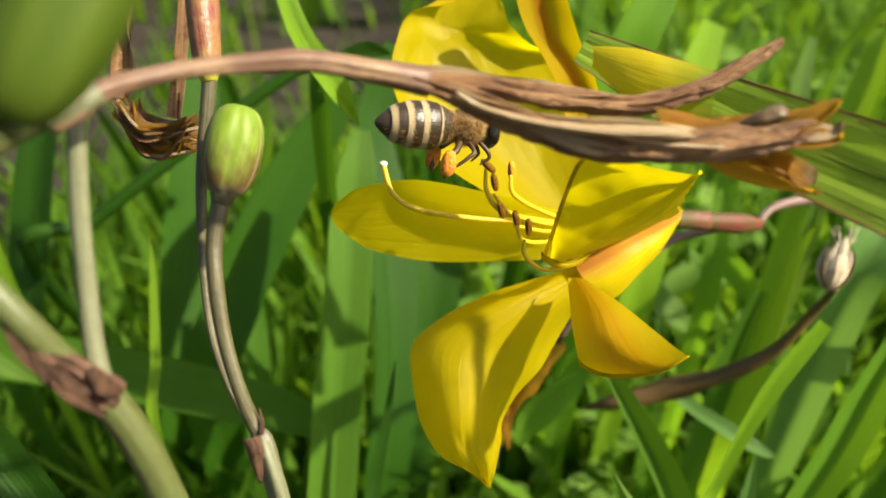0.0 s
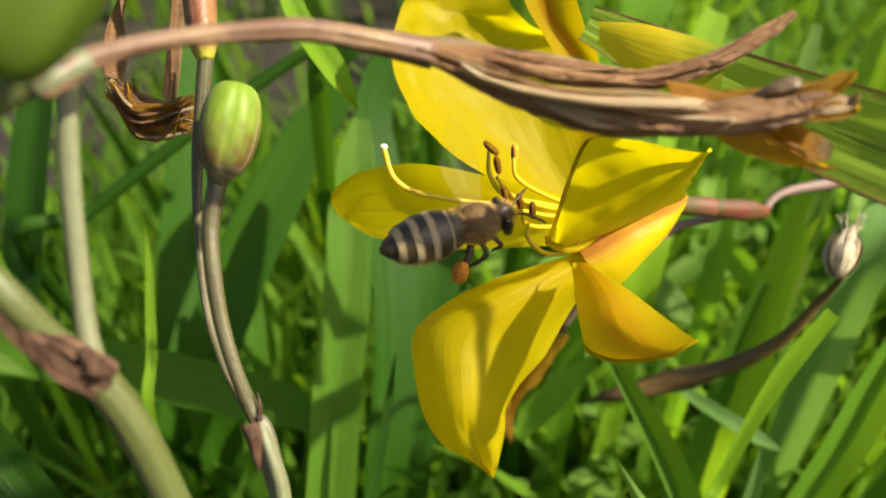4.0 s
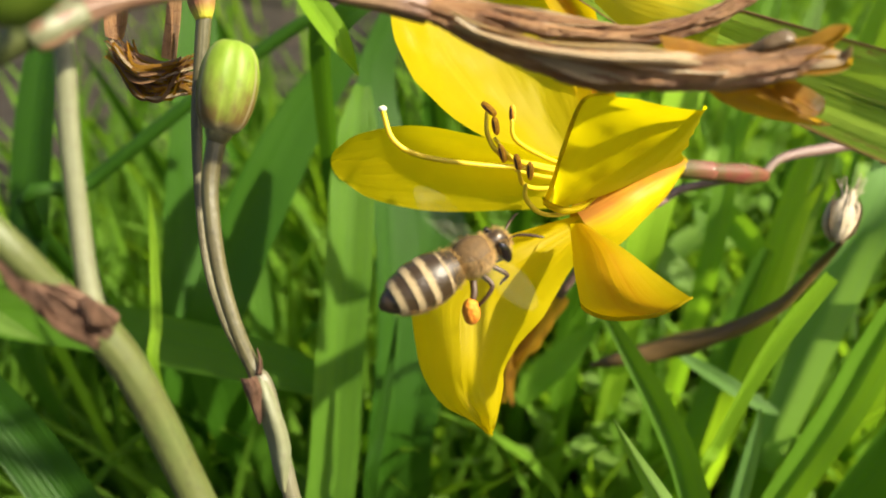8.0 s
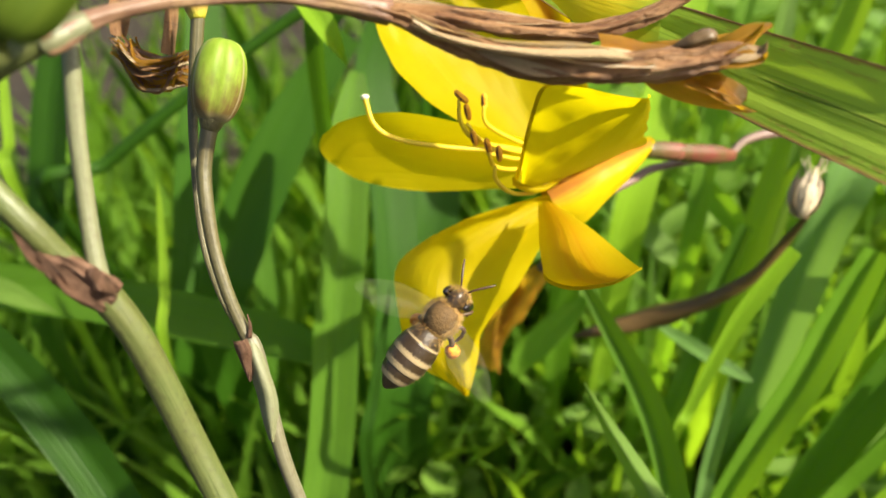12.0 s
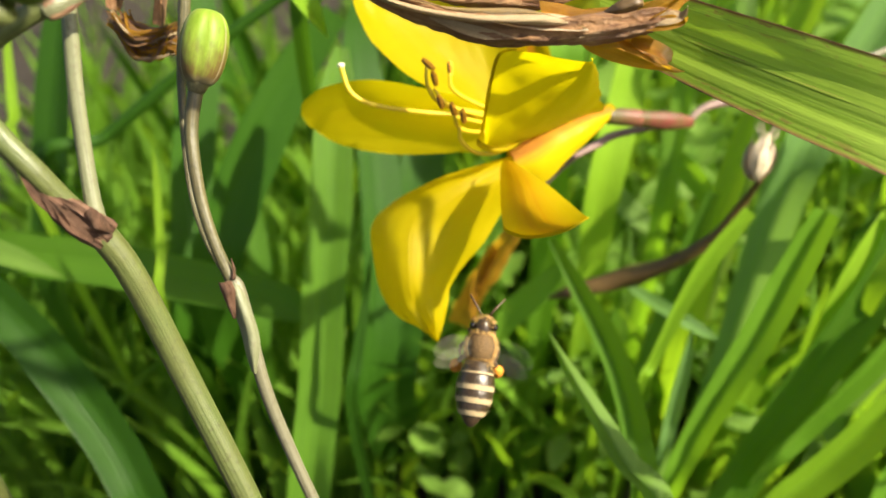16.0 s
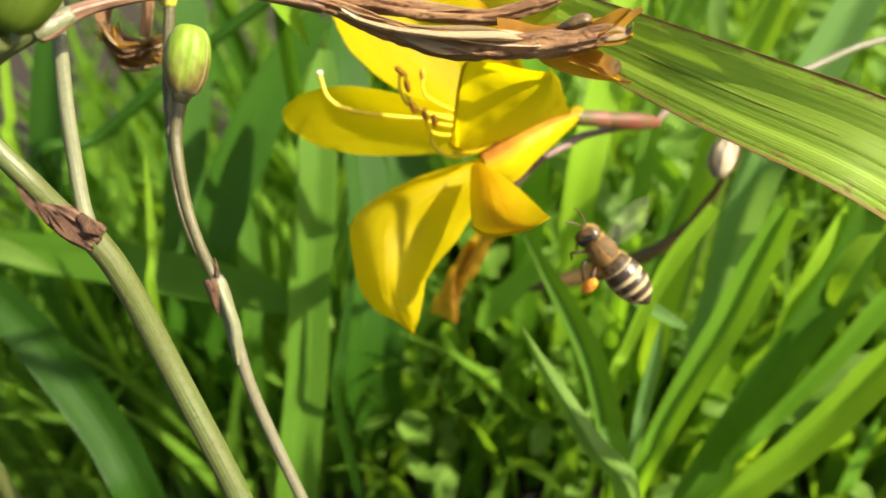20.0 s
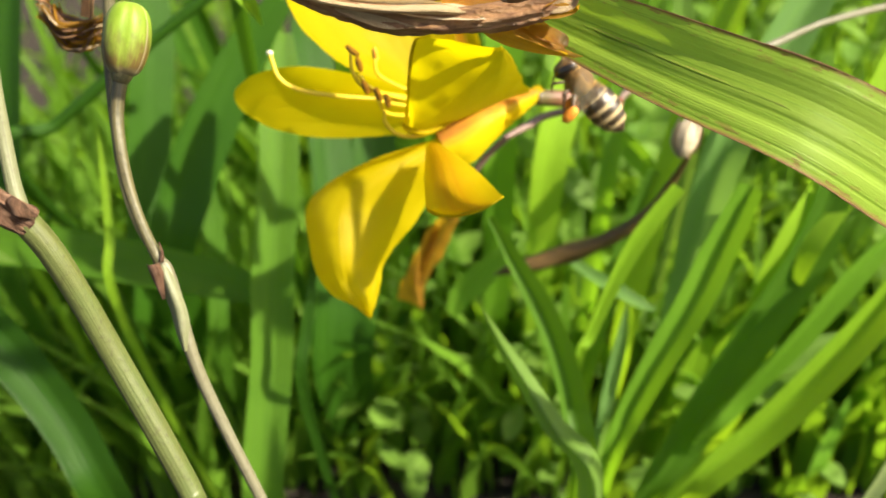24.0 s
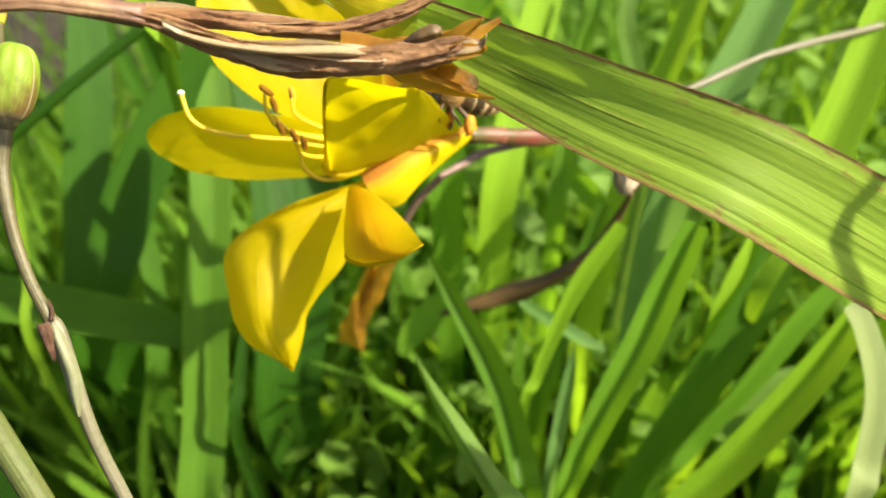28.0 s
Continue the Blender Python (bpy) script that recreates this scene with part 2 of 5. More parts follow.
STEM_DARK = stem_material("brown_green_stem", (0.075, 0.07, 0.028), (0.15, 0.13, 0.055), (0.03, 0.022, 0.012), (0.07, 0.04, 0.018), 0.6)
STEM_PURPLE = stem_material("purple_stem", (0.15, 0.085, 0.07), (0.28, 0.18, 0.145), (0.05, 0.028, 0.024), (0.13, 0.1, 0.06), 0.5)
m = Mat("pink_ovary")
g = m.noise(m.uv(12, 1.2), 1.0, 4.0)
f = m.ramp(m.noise(m.ob(260), 1.0, 3.0), 0.4, 0.65)
STEM_PINK = m.done(m.mix(f, m.mix(g, (0.15, 0.03, 0.026), (0.3, 0.09, 0.065)), (0.12, 0.09, 0.03)), 0.2, g, 0.08, spec=0.6)
m = Mat("papery_bract")
fibre = m.noise(m.uv(26, 1.6), 1.0, 5.0, 0.65)
patch = m.noise(m.ob(420), 1.0, 4.0, 0.6)
c = m.mix(m.ramp(fibre, 0.36, 0.64), (0.07, 0.032, 0.018), (0.34, 0.19, 0.12))
c = m.mix(m.ramp(patch, 0.46, 0.64, (0.0, 0.8)), c, (0.05, 0.026, 0.014))
c = m.mix(m.ramp(patch, 0.4, 0.28, (0.0, 0.5)), c, (0.42, 0.28, 0.19))
BRACT = m.done(c, 0.6, m.math("ADD", fibre, patch), 0.45, 0.1, (0.5, 0.22, 0.1), spec=0.25)
PEDICEL = stem_material("dry_reddish_stalk", (0.14, 0.066, 0.04), (0.28, 0.16, 0.1), (0.1, 0.045, 0.025), (0.42, 0.27, 0.13), 0.8)
BROWN = stem_material("dark_dry_stalk", (0.085, 0.05, 0.014), (0.21, 0.125, 0.04), (0.03, 0.014, 0.008), (0.1, 0.06, 0.025), 0.6)
TAN = stem_material("tan_husk", (0.56, 0.45, 0.29), (0.75, 0.64, 0.46), (0.2, 0.11, 0.05), (0.28, 0.16, 0.08), 0.5)

m = Mat("receptacle_skin")
v = m.axis(m.uv(1, 1), 1)
g = m.noise(m.uv(9, 2), 1.0, 3.0)
f = m.ramp(m.math("ADD", v, m.math("MULTIPLY", m.math("SUBTRACT", g, 0.5), 0.6)), 0.3, 1.0)
RECEPTACLE = m.done(m.mix(f, m.mix(g, (0.07, 0.06, 0.018), (0.14, 0.1, 0.035)), (0.24, 0.08, 0.055)), 0.35, g, 0.1)

m = Mat("capsule_skin")
v = m.axis(m.uv(1, 1), 1)
u3 = m.axis(m.uv(3, 1), 0)
blot = m.noise(m.uv(9, 3), 1.0, 4.0)
lobes = m.math("ABSOLUTE", m.math("SUBTRACT", m.math("FRACT", u3), 0.5))
fine = m.noise(m.uv(40, 5), 1.0, 3.0)
c = m.mix(m.ramp(blot, 0.3, 0.7), (0.15, 0.25, 0.012), (0.26, 0.36, 0.04))
low = m.ramp(m.math("ADD", m.math("ADD", v, m.math("MULTIPLY", lobes, 0.7)), m.math("MULTIPLY", m.math("SUBTRACT", m.math("ADD", blot, fine), 1.0), 0.7)), 0.85, 0.3)
c = m.mix(m.math("MULTIPLY", low, 0.85), c, (0.12, 0.048, 0.026))
c = m.mix(m.ramp(v, 0.14, 0.05), c, (0.2, 0.17, 0.09))
c = m.mix(m.ramp(lobes, 0.03, 0.012, (0.0, 0.6)), c, (0.4, 0.34, 0.22))
CAPSULE = m.done(c, 0.5, blot, 0.08, spec=0.3)

m = Mat("green_bud_skin")
grain = m.noise(m.uv(14, 0.8), 1.0, 4.0)
BUD = m.done(m.mix(m.ramp(grain, 0.3, 0.7), (0.06, 0.11, 0.006), (0.13, 0.19, 0.02)), 0.5, grain, 0.1, 0.2, (0.25, 0.4, 0.02), spec=0.25)
m = Mat("red_bud_skin")
v = m.axis(m.uv(1, 1), 1)
grain = m.noise(m.uv(12, 1.5), 1.0, 4.0)
blot = m.noise(m.ob(330), 1.0, 4.0, 0.65)
c = m.mix(m.ramp(blot, 0.38, 0.6), (0.2, 0.028, 0.03), (0.34, 0.2, 0.06))
c = m.mix(m.ramp(grain, 0.4, 0.75, (0.0, 0.6)), c, (0.36, 0.13, 0.09))
c = m.mix(m.ramp(v, 0.2, 0.05), c, (0.55, 0.5, 0.05))
RED_BUD = m.done(c, 0.42, m.math("ADD", grain, blot), 0.3)

m = Mat("soil")
big = m.noise(m.ob(18), 1.0, 5.0, 0.6)
fine = m.noise(m.ob(240), 1.0, 5.0, 0.7)
c = m.mix(m.ramp(fine, 0.3, 0.7), (0.014, 0.01, 0.006), (0.05, 0.034, 0.02))
c = m.mix(m.ramp(big, 0.45, 0.65, (0.0, 0.6)), c, (0.05, 0.036, 0.024))
d = m.node("ShaderNodeVectorMath", (0, m.ob(1.0)), op="LENGTH").outputs["Value"]
c = m.mix(m.ramp(d, 0.9, 2.2), c, m.mix(fine, (0.04, 0.1, 0.012), (0.1, 0.2, 0.025)))
SOIL = m.done(c, 0.9, m.math("ADD", big, fine), 4.0)

m = Mat("style_tissue")
STYLE = m.done(m.mix(m.noise(m.ob(300)), (0.72, 0.53, 0.008), (0.78, 0.6, 0.03)), 0.45, through=0.3, glow=(0.8, 0.6, 0.02), tone=0.95)
m = Mat("stigma_tissue")
STIGMA = m.done(m.mix(m.noise(m.ob(900)), (0.8, 0.78, 0.5), (0.86, 0.85, 0.62)), 0.6)
m = Mat("anther_pollen")
g = m.noise(m.ob(2500), 1.0, 2.0)
ANTHER = m.done(m.mix(m.ramp(g, 0.35, 0.6), (0.66, 0.25, 0.005), (0.95, 0.46, 0.012)), 0.8, g, 0.1)
m = Mat("anther_slit")
SLIT = m.done(m.mix(m.noise(m.ob(1800)), (0.05, 0.014, 0.006), (0.14, 0.04, 0.012)), 0.7)

# ---- bee materials ----
m = Mat("bee_abdomen")
x = m.axis(m.uv(1, 1), 1)
hairs = m.noise(m.uv(70, 6), 1.0, 3.0)
band = m.ramp(m.math("ADD", x, m.math("MULTIPLY", m.math("SUBTRACT", hairs, 0.5), 0.45)), 0.53, 0.68)
c = m.mix(band, (0.045, 0.028, 0.013), (0.5, 0.375, 0.2))
RINGS = m.done(c, m.ramp(band, 0.0, 1.0, (0.28, 0.75)), hairs, 0.08, spec=0.5)
m = Mat("bee_shell")
SHELL = m.done(m.mix(m.noise(m.ob(900)), (0.03, 0.018, 0.01), (0.075, 0.045, 0.022)), 0.35, spec=0.6)
m = Mat("bee_hair")
HAIR = m.done(m.mix(m.island(), (0.34, 0.19, 0.045), (0.8, 0.54, 0.19)), 0.7, sheen=0.1, through=0.35, glow=(0.85, 0.56, 0.2), tone=0.95)
m = Mat("bee_thorax")
FUR = m.done(m.mix(m.noise(m.ob(1400)), (0.075, 0.04, 0.011), (0.19, 0.105, 0.028)), 0.8, m.noise(m.ob(3000)), 0.15)
m = Mat("bee_leg")
LEG = m.done(m.mix(m.noise(m.ob(1500)), (0.035, 0.018, 0.008), (0.12, 0.06, 0.022)), 0.5)
m = Mat("bee_eye")
EYES = m.done((0.012, 0.008, 0.007), 0.12, m.noise(m.ob(9000)), 0.01, spec=0.8)
m = Mat("bee_pollen")
g = m.noise(m.ob(2600), 1.0, 2.0)
POLLEN = m.done(m.mix(m.ramp(g, 0.35, 0.65), (0.7, 0.19, 0.006), (0.9, 0.36, 0.02)), 0.75, g, 0.25)
m = Mat("bee_wing")
film = m.node("ShaderNodeBsdfPrincipled", ("Base Color", (0.7, 0.65, 0.5, 1)), ("Roughness", 0.5), ("Specular IOR Level", 0.3))
clear = m.node("ShaderNodeBsdfTransparent")
m.node("ShaderNodeOutputMaterial", ("Surface", m.node("ShaderNodeMixShader", (0, 0.017), (1, clear.outputs[0]), (2, film.outputs[0])).outputs[0]))
WING = m.m

# ---- shapes ----


def curve_at(points, n):
    """n + 1 points along a smooth curve through the given ones (any number of columns)."""
    p = np.array(points, float)
    p = np.vstack([2 * p[0] - p[1], p, 2 * p[-1] - p[-2]])
    out = []
    for s in np.linspace(0, len(p) - 3, n + 1):
        i = min(int(s), len(p) - 4)
        f = s - i
        a, b, c, d = p[i:i + 4]
        out.append(0.5 * (2 * b + (c - a) * f + (2 * a - 5 * b + 4 * c - d) * f * f + (3 * b - a - 3 * c + d) * f ** 3))
    return np.array(out)


def unit(v):
    return v / (np.linalg.norm(v, axis=-1, keepdims=True) + 1e-12)


def lattice(rows, cols, wrap=False):
    """Quads of a grid of rows x cols points."""
    out = []
    for i in range(rows - 1):
        for j in range(cols - (0 if wrap else 1)):
            k = (j + 1) % cols
            out.append((i * cols + j, i * cols + k, (i + 1) * cols + k, (i + 1) * cols + j))
    return out


def jitter(p, scale, seed=0.0):
    """Smooth noise from -1 to 1 at a place in millimetres."""
    return noise.noise(Vector((p[0] / scale + seed, p[1] / scale - seed * 0.7, p[2] / scale + 3.1)))


def tube(points, radii, sides=12, steps=None, ridge=0.0, ridges=5, rough=0.0, seed=0.0, flat=1.0):
    """A round or ridged stalk through points with a radius at each; returns points, faces and UVs."""
    n = steps or max(8, 5 * (len(points) - 1))
    path = curve_at([(*p, r) for p, r in zip(points, radii)], n)
    c, rad = path[:, :3], np.abs(path[:, 3])
    t = unit(np.gradient(c, axis=0))
    along = np.concatenate([[0], np.cumsum(np.linalg.norm(np.diff(c, axis=0), axis=1))])
    side = unit(np.cross(t[0], (0.3, 0.9, 0.2)))
    pts, uv = [], []
    for i in range(n + 1):
        side = unit(side - t[i] * side.dot(t[i]))
        up = np.cross(t[i], side)
        for j in range(sides):
            a = 2 * math.pi * j / sides
            r = rad[i] * (1 + ridge * math.sin(ridges * a + seed + 2.2 * i / n))
            q = c[i] + r * (math.cos(a) * side + flat * math.sin(a) * up)
            if rough:
                furrow = noise.noise(Vector((1.7 * math.cos(a) + seed, 1.7 * math.sin(a), along[i] / 7.0)))
                q = q + rough * rad[i] * (math.cos(a) * side + math.sin(a) * up) * (furrow + 0.22 * jitter(q, 1.3, seed) + 0.16 * jitter(q, 0.5, seed + 2))
            pts.append(q)
            uv.append((j / sides, i / n))
    faces = lattice(n + 1, sides, True)
    faces += [tuple(range(sides))[::-1], tuple(n * sides + j for j in range(sides))]
    return pts, faces, uv


def ball(centre, axis, half_len, radius, profile, sides=20, steps=16, lobes=0, groove=0.0, side_hint=(0.3, 0.9, 0.2), flat=1.0):
    """A body turned about an axis, with radius * profile(v) along it, v from 0 to 1."""
    axis = unit(np.array(axis, float))
    s = unit(np.cross(axis, side_hint))
    up = np.cross(axis, s)
    pts, uv = [], []
    for i in range(steps + 1):
        v = i / steps
        w = 0.5 - 0.5 * math.cos(math.pi * v)
        for j in range(sides):
            a = 2 * math.pi * j / sides
            r = radius * profile(w) * (1 - groove * max(0.0, math.cos(lobes * a)) ** 6 if lobes else 1)
            pts.append(np.array(centre) + axis * half_len * (2 * w - 1) + r * (math.cos(a) * s + flat * math.sin(a) * up))
            uv.append((j / sides, w))
    faces = lattice(steps + 1, sides, True) + [tuple(range(sides))[::-1], tuple(steps * sides + j for j in range(sides))]
    return pts, faces, uv


def oval(w):
    return math.sqrt(max(0.0, 1 - (2 * w - 1) ** 2)) * 0.995 + 0.005


def thick_sheet(grid, uv, rows, cols, thick):
    """A sheet of points made solid; the second half of the faces is its back. thick 0: a bare membrane."""
    if not thick:
        return grid, lattice(rows, cols), uv, 0
    g = np.array(grid).reshape(rows, cols, 3)
    n = unit(np.cross(np.gradient(g, axis=1), np.gradient(g, axis=0)))
    front, back = (g + n * thick / 2).reshape(-1, 3), (g - n * thick / 2).reshape(-1, 3)
    f = lattice(rows, cols)
    k = rows * cols
    faces = [q[::-1] for q in f] + [tuple(a + k for a in q) for q in f]
    rim = [(0, j) for j in range(cols)] + [(i, cols - 1) for i in range(1, rows)] + [(rows - 1, j) for j in range(cols - 2, -1, -1)] + [(i, 0) for i in range(rows - 2, 0, -1)]
    ids = [i * cols + j for i, j in rim]
    faces += [(a, b, b + k, a + k) for a, b in zip(ids, ids[1:] + ids[:1])]
    return np.vstack([front, back]), faces, list(uv) * 2, len(f)


def petal(rails, thick=0.0, ruffle=0.35, seed=0.0, rows=36, cols=41, pleat=0.0):
    """A petal lofted through rows of (left, middle, right) points."""
    flat = [[x for p in r for x in p] for r in rails]
    path = curve_at(flat, rows - 1).reshape(rows, 3, 3)
    pts, uv = [], []
    for i in range(rows):
        a, b, c = path[i]
        for j in range(cols):
            u = j / (cols - 1)
            q = a * (1 - u) * (1 - 2 * u) + b * 4 * u * (1 - u) + c * u * (2 * u - 1)
            edge = abs(2 * u - 1) ** 3
            d = ruffle * (edge * jitter(q, 4.5, seed) * 1.6 + 0.35 * jitter(q, 2.2, seed + 5))
            v = max(0.0, i / (rows - 1) - 0.45) / 0.55
            d += pleat * 0.4 * v * math.sin(2 * math.pi * 9.0 * u + 3 * jitter(q, 2.0, seed)) * math.sin(math.pi * u)
            d += pleat * v * math.sin(2 * math.pi * 3.2 * u + 2 * jitter(q, 3.0, seed)) * math.sin(math.pi * u)
            pts.append(q + d * np.array((0.25, -0.8, 0.5)))
            uv.append((u, i / (rows - 1)))
    return thick_sheet(pts, uv, rows, cols, thick)


def blade(spine, half, facing, keel=0.25, thick=0.0, steps=26, cols=7, twist=0.0, wave=0.0, seed=0.0, folds=()):
    """A strap leaf along a spine with half-widths; facing: the way its upper face looks; keel: depth of its fold."""
    path = curve_at([(*p, h) for p, h in zip(spine, half)], steps)
    c, hw = path[:, :3], np.maximum(path[:, 3], 0.03)
    t = unit(np.gradient(c, axis=0))
    fac = np.array(facing, float)
    pts, uv = [], []
    length = np.concatenate([[0], np.cumsum(np.linalg.norm(np.diff(c, axis=0), axis=1))]) / 100
    for i in range(steps + 1):
        side = unit(np.cross(t[i], fac))
        up = np.cross(side, t[i])
        a = radians(twist) * i / steps
        side, up = side * math.cos(a) + up * math.sin(a), up * math.cos(a) - side * math.sin(a)
        for j in range(cols):
            u = 2 * j / (cols - 1) - 1
            q = c[i] + side * u * hw[i] + up * keel * hw[i] * (abs(u) - 0.5)
            for at, deep in folds:
                q = q + up * deep * math.exp(-((u - at) / 0.13) ** 2) * min(1.0, hw[i] / 3)
            if wave:
                q = q + up * wave * abs(u) * jitter(c[i] + side * u * 3, 7.0, seed)
            pts.append(q)
            uv.append(((u + 1) / 2, length[i]))
    return thick_sheet(pts, uv, steps + 1, cols, thick)


# ---- objects ----
def make(name, geo, material, parent=None, label="", origin=None):
    """One mesh object from points in millimetres, at world places or in its thing's own space."""
    pts, faces, uv = geo[:3]
    base = np.array(parent["base"] if parent is not None and "base" in parent else (0, 0, 0), float)
    if origin is not None:
        base = base + np.array(origin, float)
    me = bpy.data.meshes.new(name)
    me.from_pydata([tuple((np.array(p) - base) * MM) for p in pts], [], [tuple(int(a) for a in f) for f in faces])
    layer = me.uv_layers.new(name="UVMap")
    idx = np.empty(len(me.loops), dtype=np.int32)
    me.loops.foreach_get("vertex_index", idx)
    layer.data.foreach_set("uv", np.array(uv, dtype=np.float32)[idx].ravel())
    me.polygons.foreach_set("use_smooth", np.ones(len(me.polygons), dtype=bool))
    me.materials.append(material)
    ob = new(name, me)
    if parent is not None:
        ob.parent = parent
        ob["base"] = [float(a) for a in base]
    if origin is not None:
        ob.location = Vector(origin) * MM
    return tagged(ob, label)


def thing(name, base, label, category, group=""):
    """The Empty at a thing's base."""
    ob = new(name)
    ob.empty_display_size = 0.005
    ob.location = Vector(base) * MM
    ob["base"] = [float(a) for a in base]
    return tagged(ob, label, category, group)


def stuff(name, geo, material, label, category):
    ob = make(name, geo, material, None, label)
    return tagged(ob, label, category, kind="stuff")


# ---- ground ----
def ground():
    xs = np.concatenate([-np.geomspace(60000, 700, 14), np.linspace(-600, 700, 131), np.geomspace(800, 60000, 14)])
    ys = np.concatenate([-np.geomspace(60000, 500, 14), np.linspace(-400, 1100, 151), np.geomspace(1200, 60000, 14)])
    pts, uv = [], []
    for y in ys:
        for x in xs:
            near = abs(x) < 900 and -500 < y < 1300
            z = (7 * jitter((x, y, 0), 55) + 4 * jitter((x, y, 9), 17) + 1.5 * jitter((x, y, 4), 7)) if near else 0.0
            pts.append((x, y, z - 4))
            uv.append((x / 100, y / 100))
    ob = make("ground", (pts, lattice(len(ys), len(xs)), uv), SOIL, None, "dry grey-brown crumbly garden soil")
    tagged(ob, category="ground", kind="structure")


ground()

# ---- the flower ----
CAMWARD = (0, -0.82, 0.57)
flower = thing("daylily_flower", (82.9, 114.1, 117.9), "open yellow daylily flower with folded petals, on a thin stalk", "flower")
make("tepal", petal([((18.7, 91.8, 153.0), (19.5, 90.2, 153.5), (21.3, 91.5, 151.2)), ((5.6, 87.6, 151.3), (10.5, 83.7, 152.7), (17.4, 88.4, 146.8)), ((-3.6, 84.3, 146.5), (3.2, 79.3, 149.1), (13.0, 84.0, 141.8)), ((-3.6, 79.3, 140.8), (2.5, 73.6, 143.8), (8.1, 79.2, 137.8)), ((-2.4, 75.6, 138.3), (2.8, 71.9, 140.0), (7.6, 75.6, 136.9)), ((-0.0, 73.2, 136.2), (4.1, 70.9, 137.1), (7.0, 73.5, 135.3)), ((2.7, 72.4, 135.1), (4.9, 71.1, 134.7), (6.5, 72.3, 134.3)), ((5.2, 71.3, 133.6), (5.8, 71.0, 133.1), (6.1, 71.4, 133.7))], seed=1.0, ruffle=0.5, pleat=0.9), PETAL, flower)
make("tepal", petal([((16.8, 93.7, 159.9), (18.4, 96.6, 154.3), (16.9, 94.9, 151.9)), ((7.0, 93.8, 162.9), (7.4, 96.2, 156.5), (7.6, 96.0, 150.7)), ((-3.2, 93.5, 165.3), (-3.4, 96.2, 157.9), (-1.9, 96.0, 150.7)), ((-10.4, 93.0, 164.5), (-10.9, 94.6, 158.4), (-9.7, 95.6, 152.9)), ((-13.8, 93.3, 162.1), (-14.7, 93.9, 159.5), (-13.7, 94.4, 156.8))], seed=2.0, ruffle=0.15), PETAL, flower)
make("tepal", petal([((16.5, 95.5, 157.0), (19.5, 98.2, 153.8), (21.5, 97.5, 155.6)), ((4.9, 96.3, 162.3), (12.5, 104.3, 159.8), (20.3, 104.7, 163.2)), ((-3.4, 100.2, 167.8), (6.2, 111.3, 167.0), (20.5, 111.7, 170.3)), ((-6.6, 105.0, 173.3), (2.9, 115.8, 172.0), (17.6, 115.5, 173.0)), ((-6.3, 109.8, 177.3), (1.7, 117.4, 175.6), (13.3, 114.7, 174.6)), ((-4.3, 113.7, 180.1), (0.1, 117.8, 177.7), (9.6, 115.7, 177.5)), ((1.3, 116.8, 180.3), (4.3, 120.9, 183.4), (8.4, 117.3, 179.8))], seed=3.0, ruffle=1.0), PETAL, flower)
make("tepal", petal([((20.0, 104.8, 157.6), (22.9, 106.4, 155.7), (26.0, 106.2, 156.8)), ((15.7, 108.7, 171.6), (18.8, 110.9, 170.6), (21.2, 109.9, 171.9)), ((11.1, 110.1, 179.2), (14.3, 112.0, 177.7), (18.2, 110.4, 178.2)), ((9.4, 111.5, 184.0), (12.6, 113.6, 184.1), (16.2, 111.5, 184.0))], seed=4.0, ruffle=0.2), PETAL_ORANGE, flower)

make("tepal", petal([((13.3, 85.3, 158.2), (17.4, 87.2, 157.9), (34.1, 104.0, 152.3)), ((13.2, 83.7, 163.9), (19.1, 83.8, 162.5), (31.8, 96.6, 158.5)), ((14.1, 81.2, 171.3), (21.0, 80.7, 167.8), (29.7, 88.8, 165.5)), ((15.0, 79.6, 176.0), (23.0, 77.7, 173.3), (27.8, 80.9, 172.4)), ((19.6, 76.5, 177.3), (24.8, 73.8, 177.5), (25.7, 73.3, 178.3))], seed=6.0, ruffle=0.75), PETAL, flower)
make("rolled_edge", tube([(12.4, 85.0, 159.0), (13.1, 83.8, 163.5), (13.9, 81.3, 171.0), (14.9, 79.6, 175.8), (17.0, 78.0, 177.2)], [0.3, 0.28, 0.25, 0.2, 0.1], sides=10, steps=30, rough=0.25, seed=4.0), PETAL, flower, "rolled yellow petal edge")
make("rolled_edge", tube([(12.1, 84.9, 160.0), (12.8, 83.7, 159.7), (14.6, 83.7, 159.0), (16.8, 85.6, 158.1), (19.6, 89.2, 157.7), (24.0, 93.8, 157.3), (28.7, 98.3, 156.7)], [0.15, 0.42, 0.45, 0.4, 0.32, 0.25, 0.1], sides=12, steps=40), PETAL, flower, "rolled yellow petal edge")
make("tepal", petal([((15.5, 83.8, 156.9), (16.7, 82.5, 157.9), (18.2, 84.2, 156.1)), ((15.3, 79.2, 156.0), (18.1, 76.2, 158.6), (21.4, 80.2, 155.9)), ((15.3, 74.6, 155.0), (19.1, 71.5, 157.6), (24.0, 75.5, 156.2)), ((15.8, 71.2, 154.3), (20.3, 68.3, 157.1), (25.4, 70.6, 157.6)), ((18.5, 68.7, 154.9), (22.7, 66.5, 157.4), (26.1, 67.5, 158.8))], seed=7.0, ruffle=0.2), PETAL_GOLD_SHADED, flower)
make("flower_tube", tube([(19.0, 90.7, 152.8), (25.6, 97.8, 151.8), (31.4, 102.9, 152.2), (34.8, 106.3, 152.2)], [3.0, 2.6, 1.6, 1.2], sides=24, steps=20), PETAL_GOLD_SHADED, flower, "yellow flower tube")
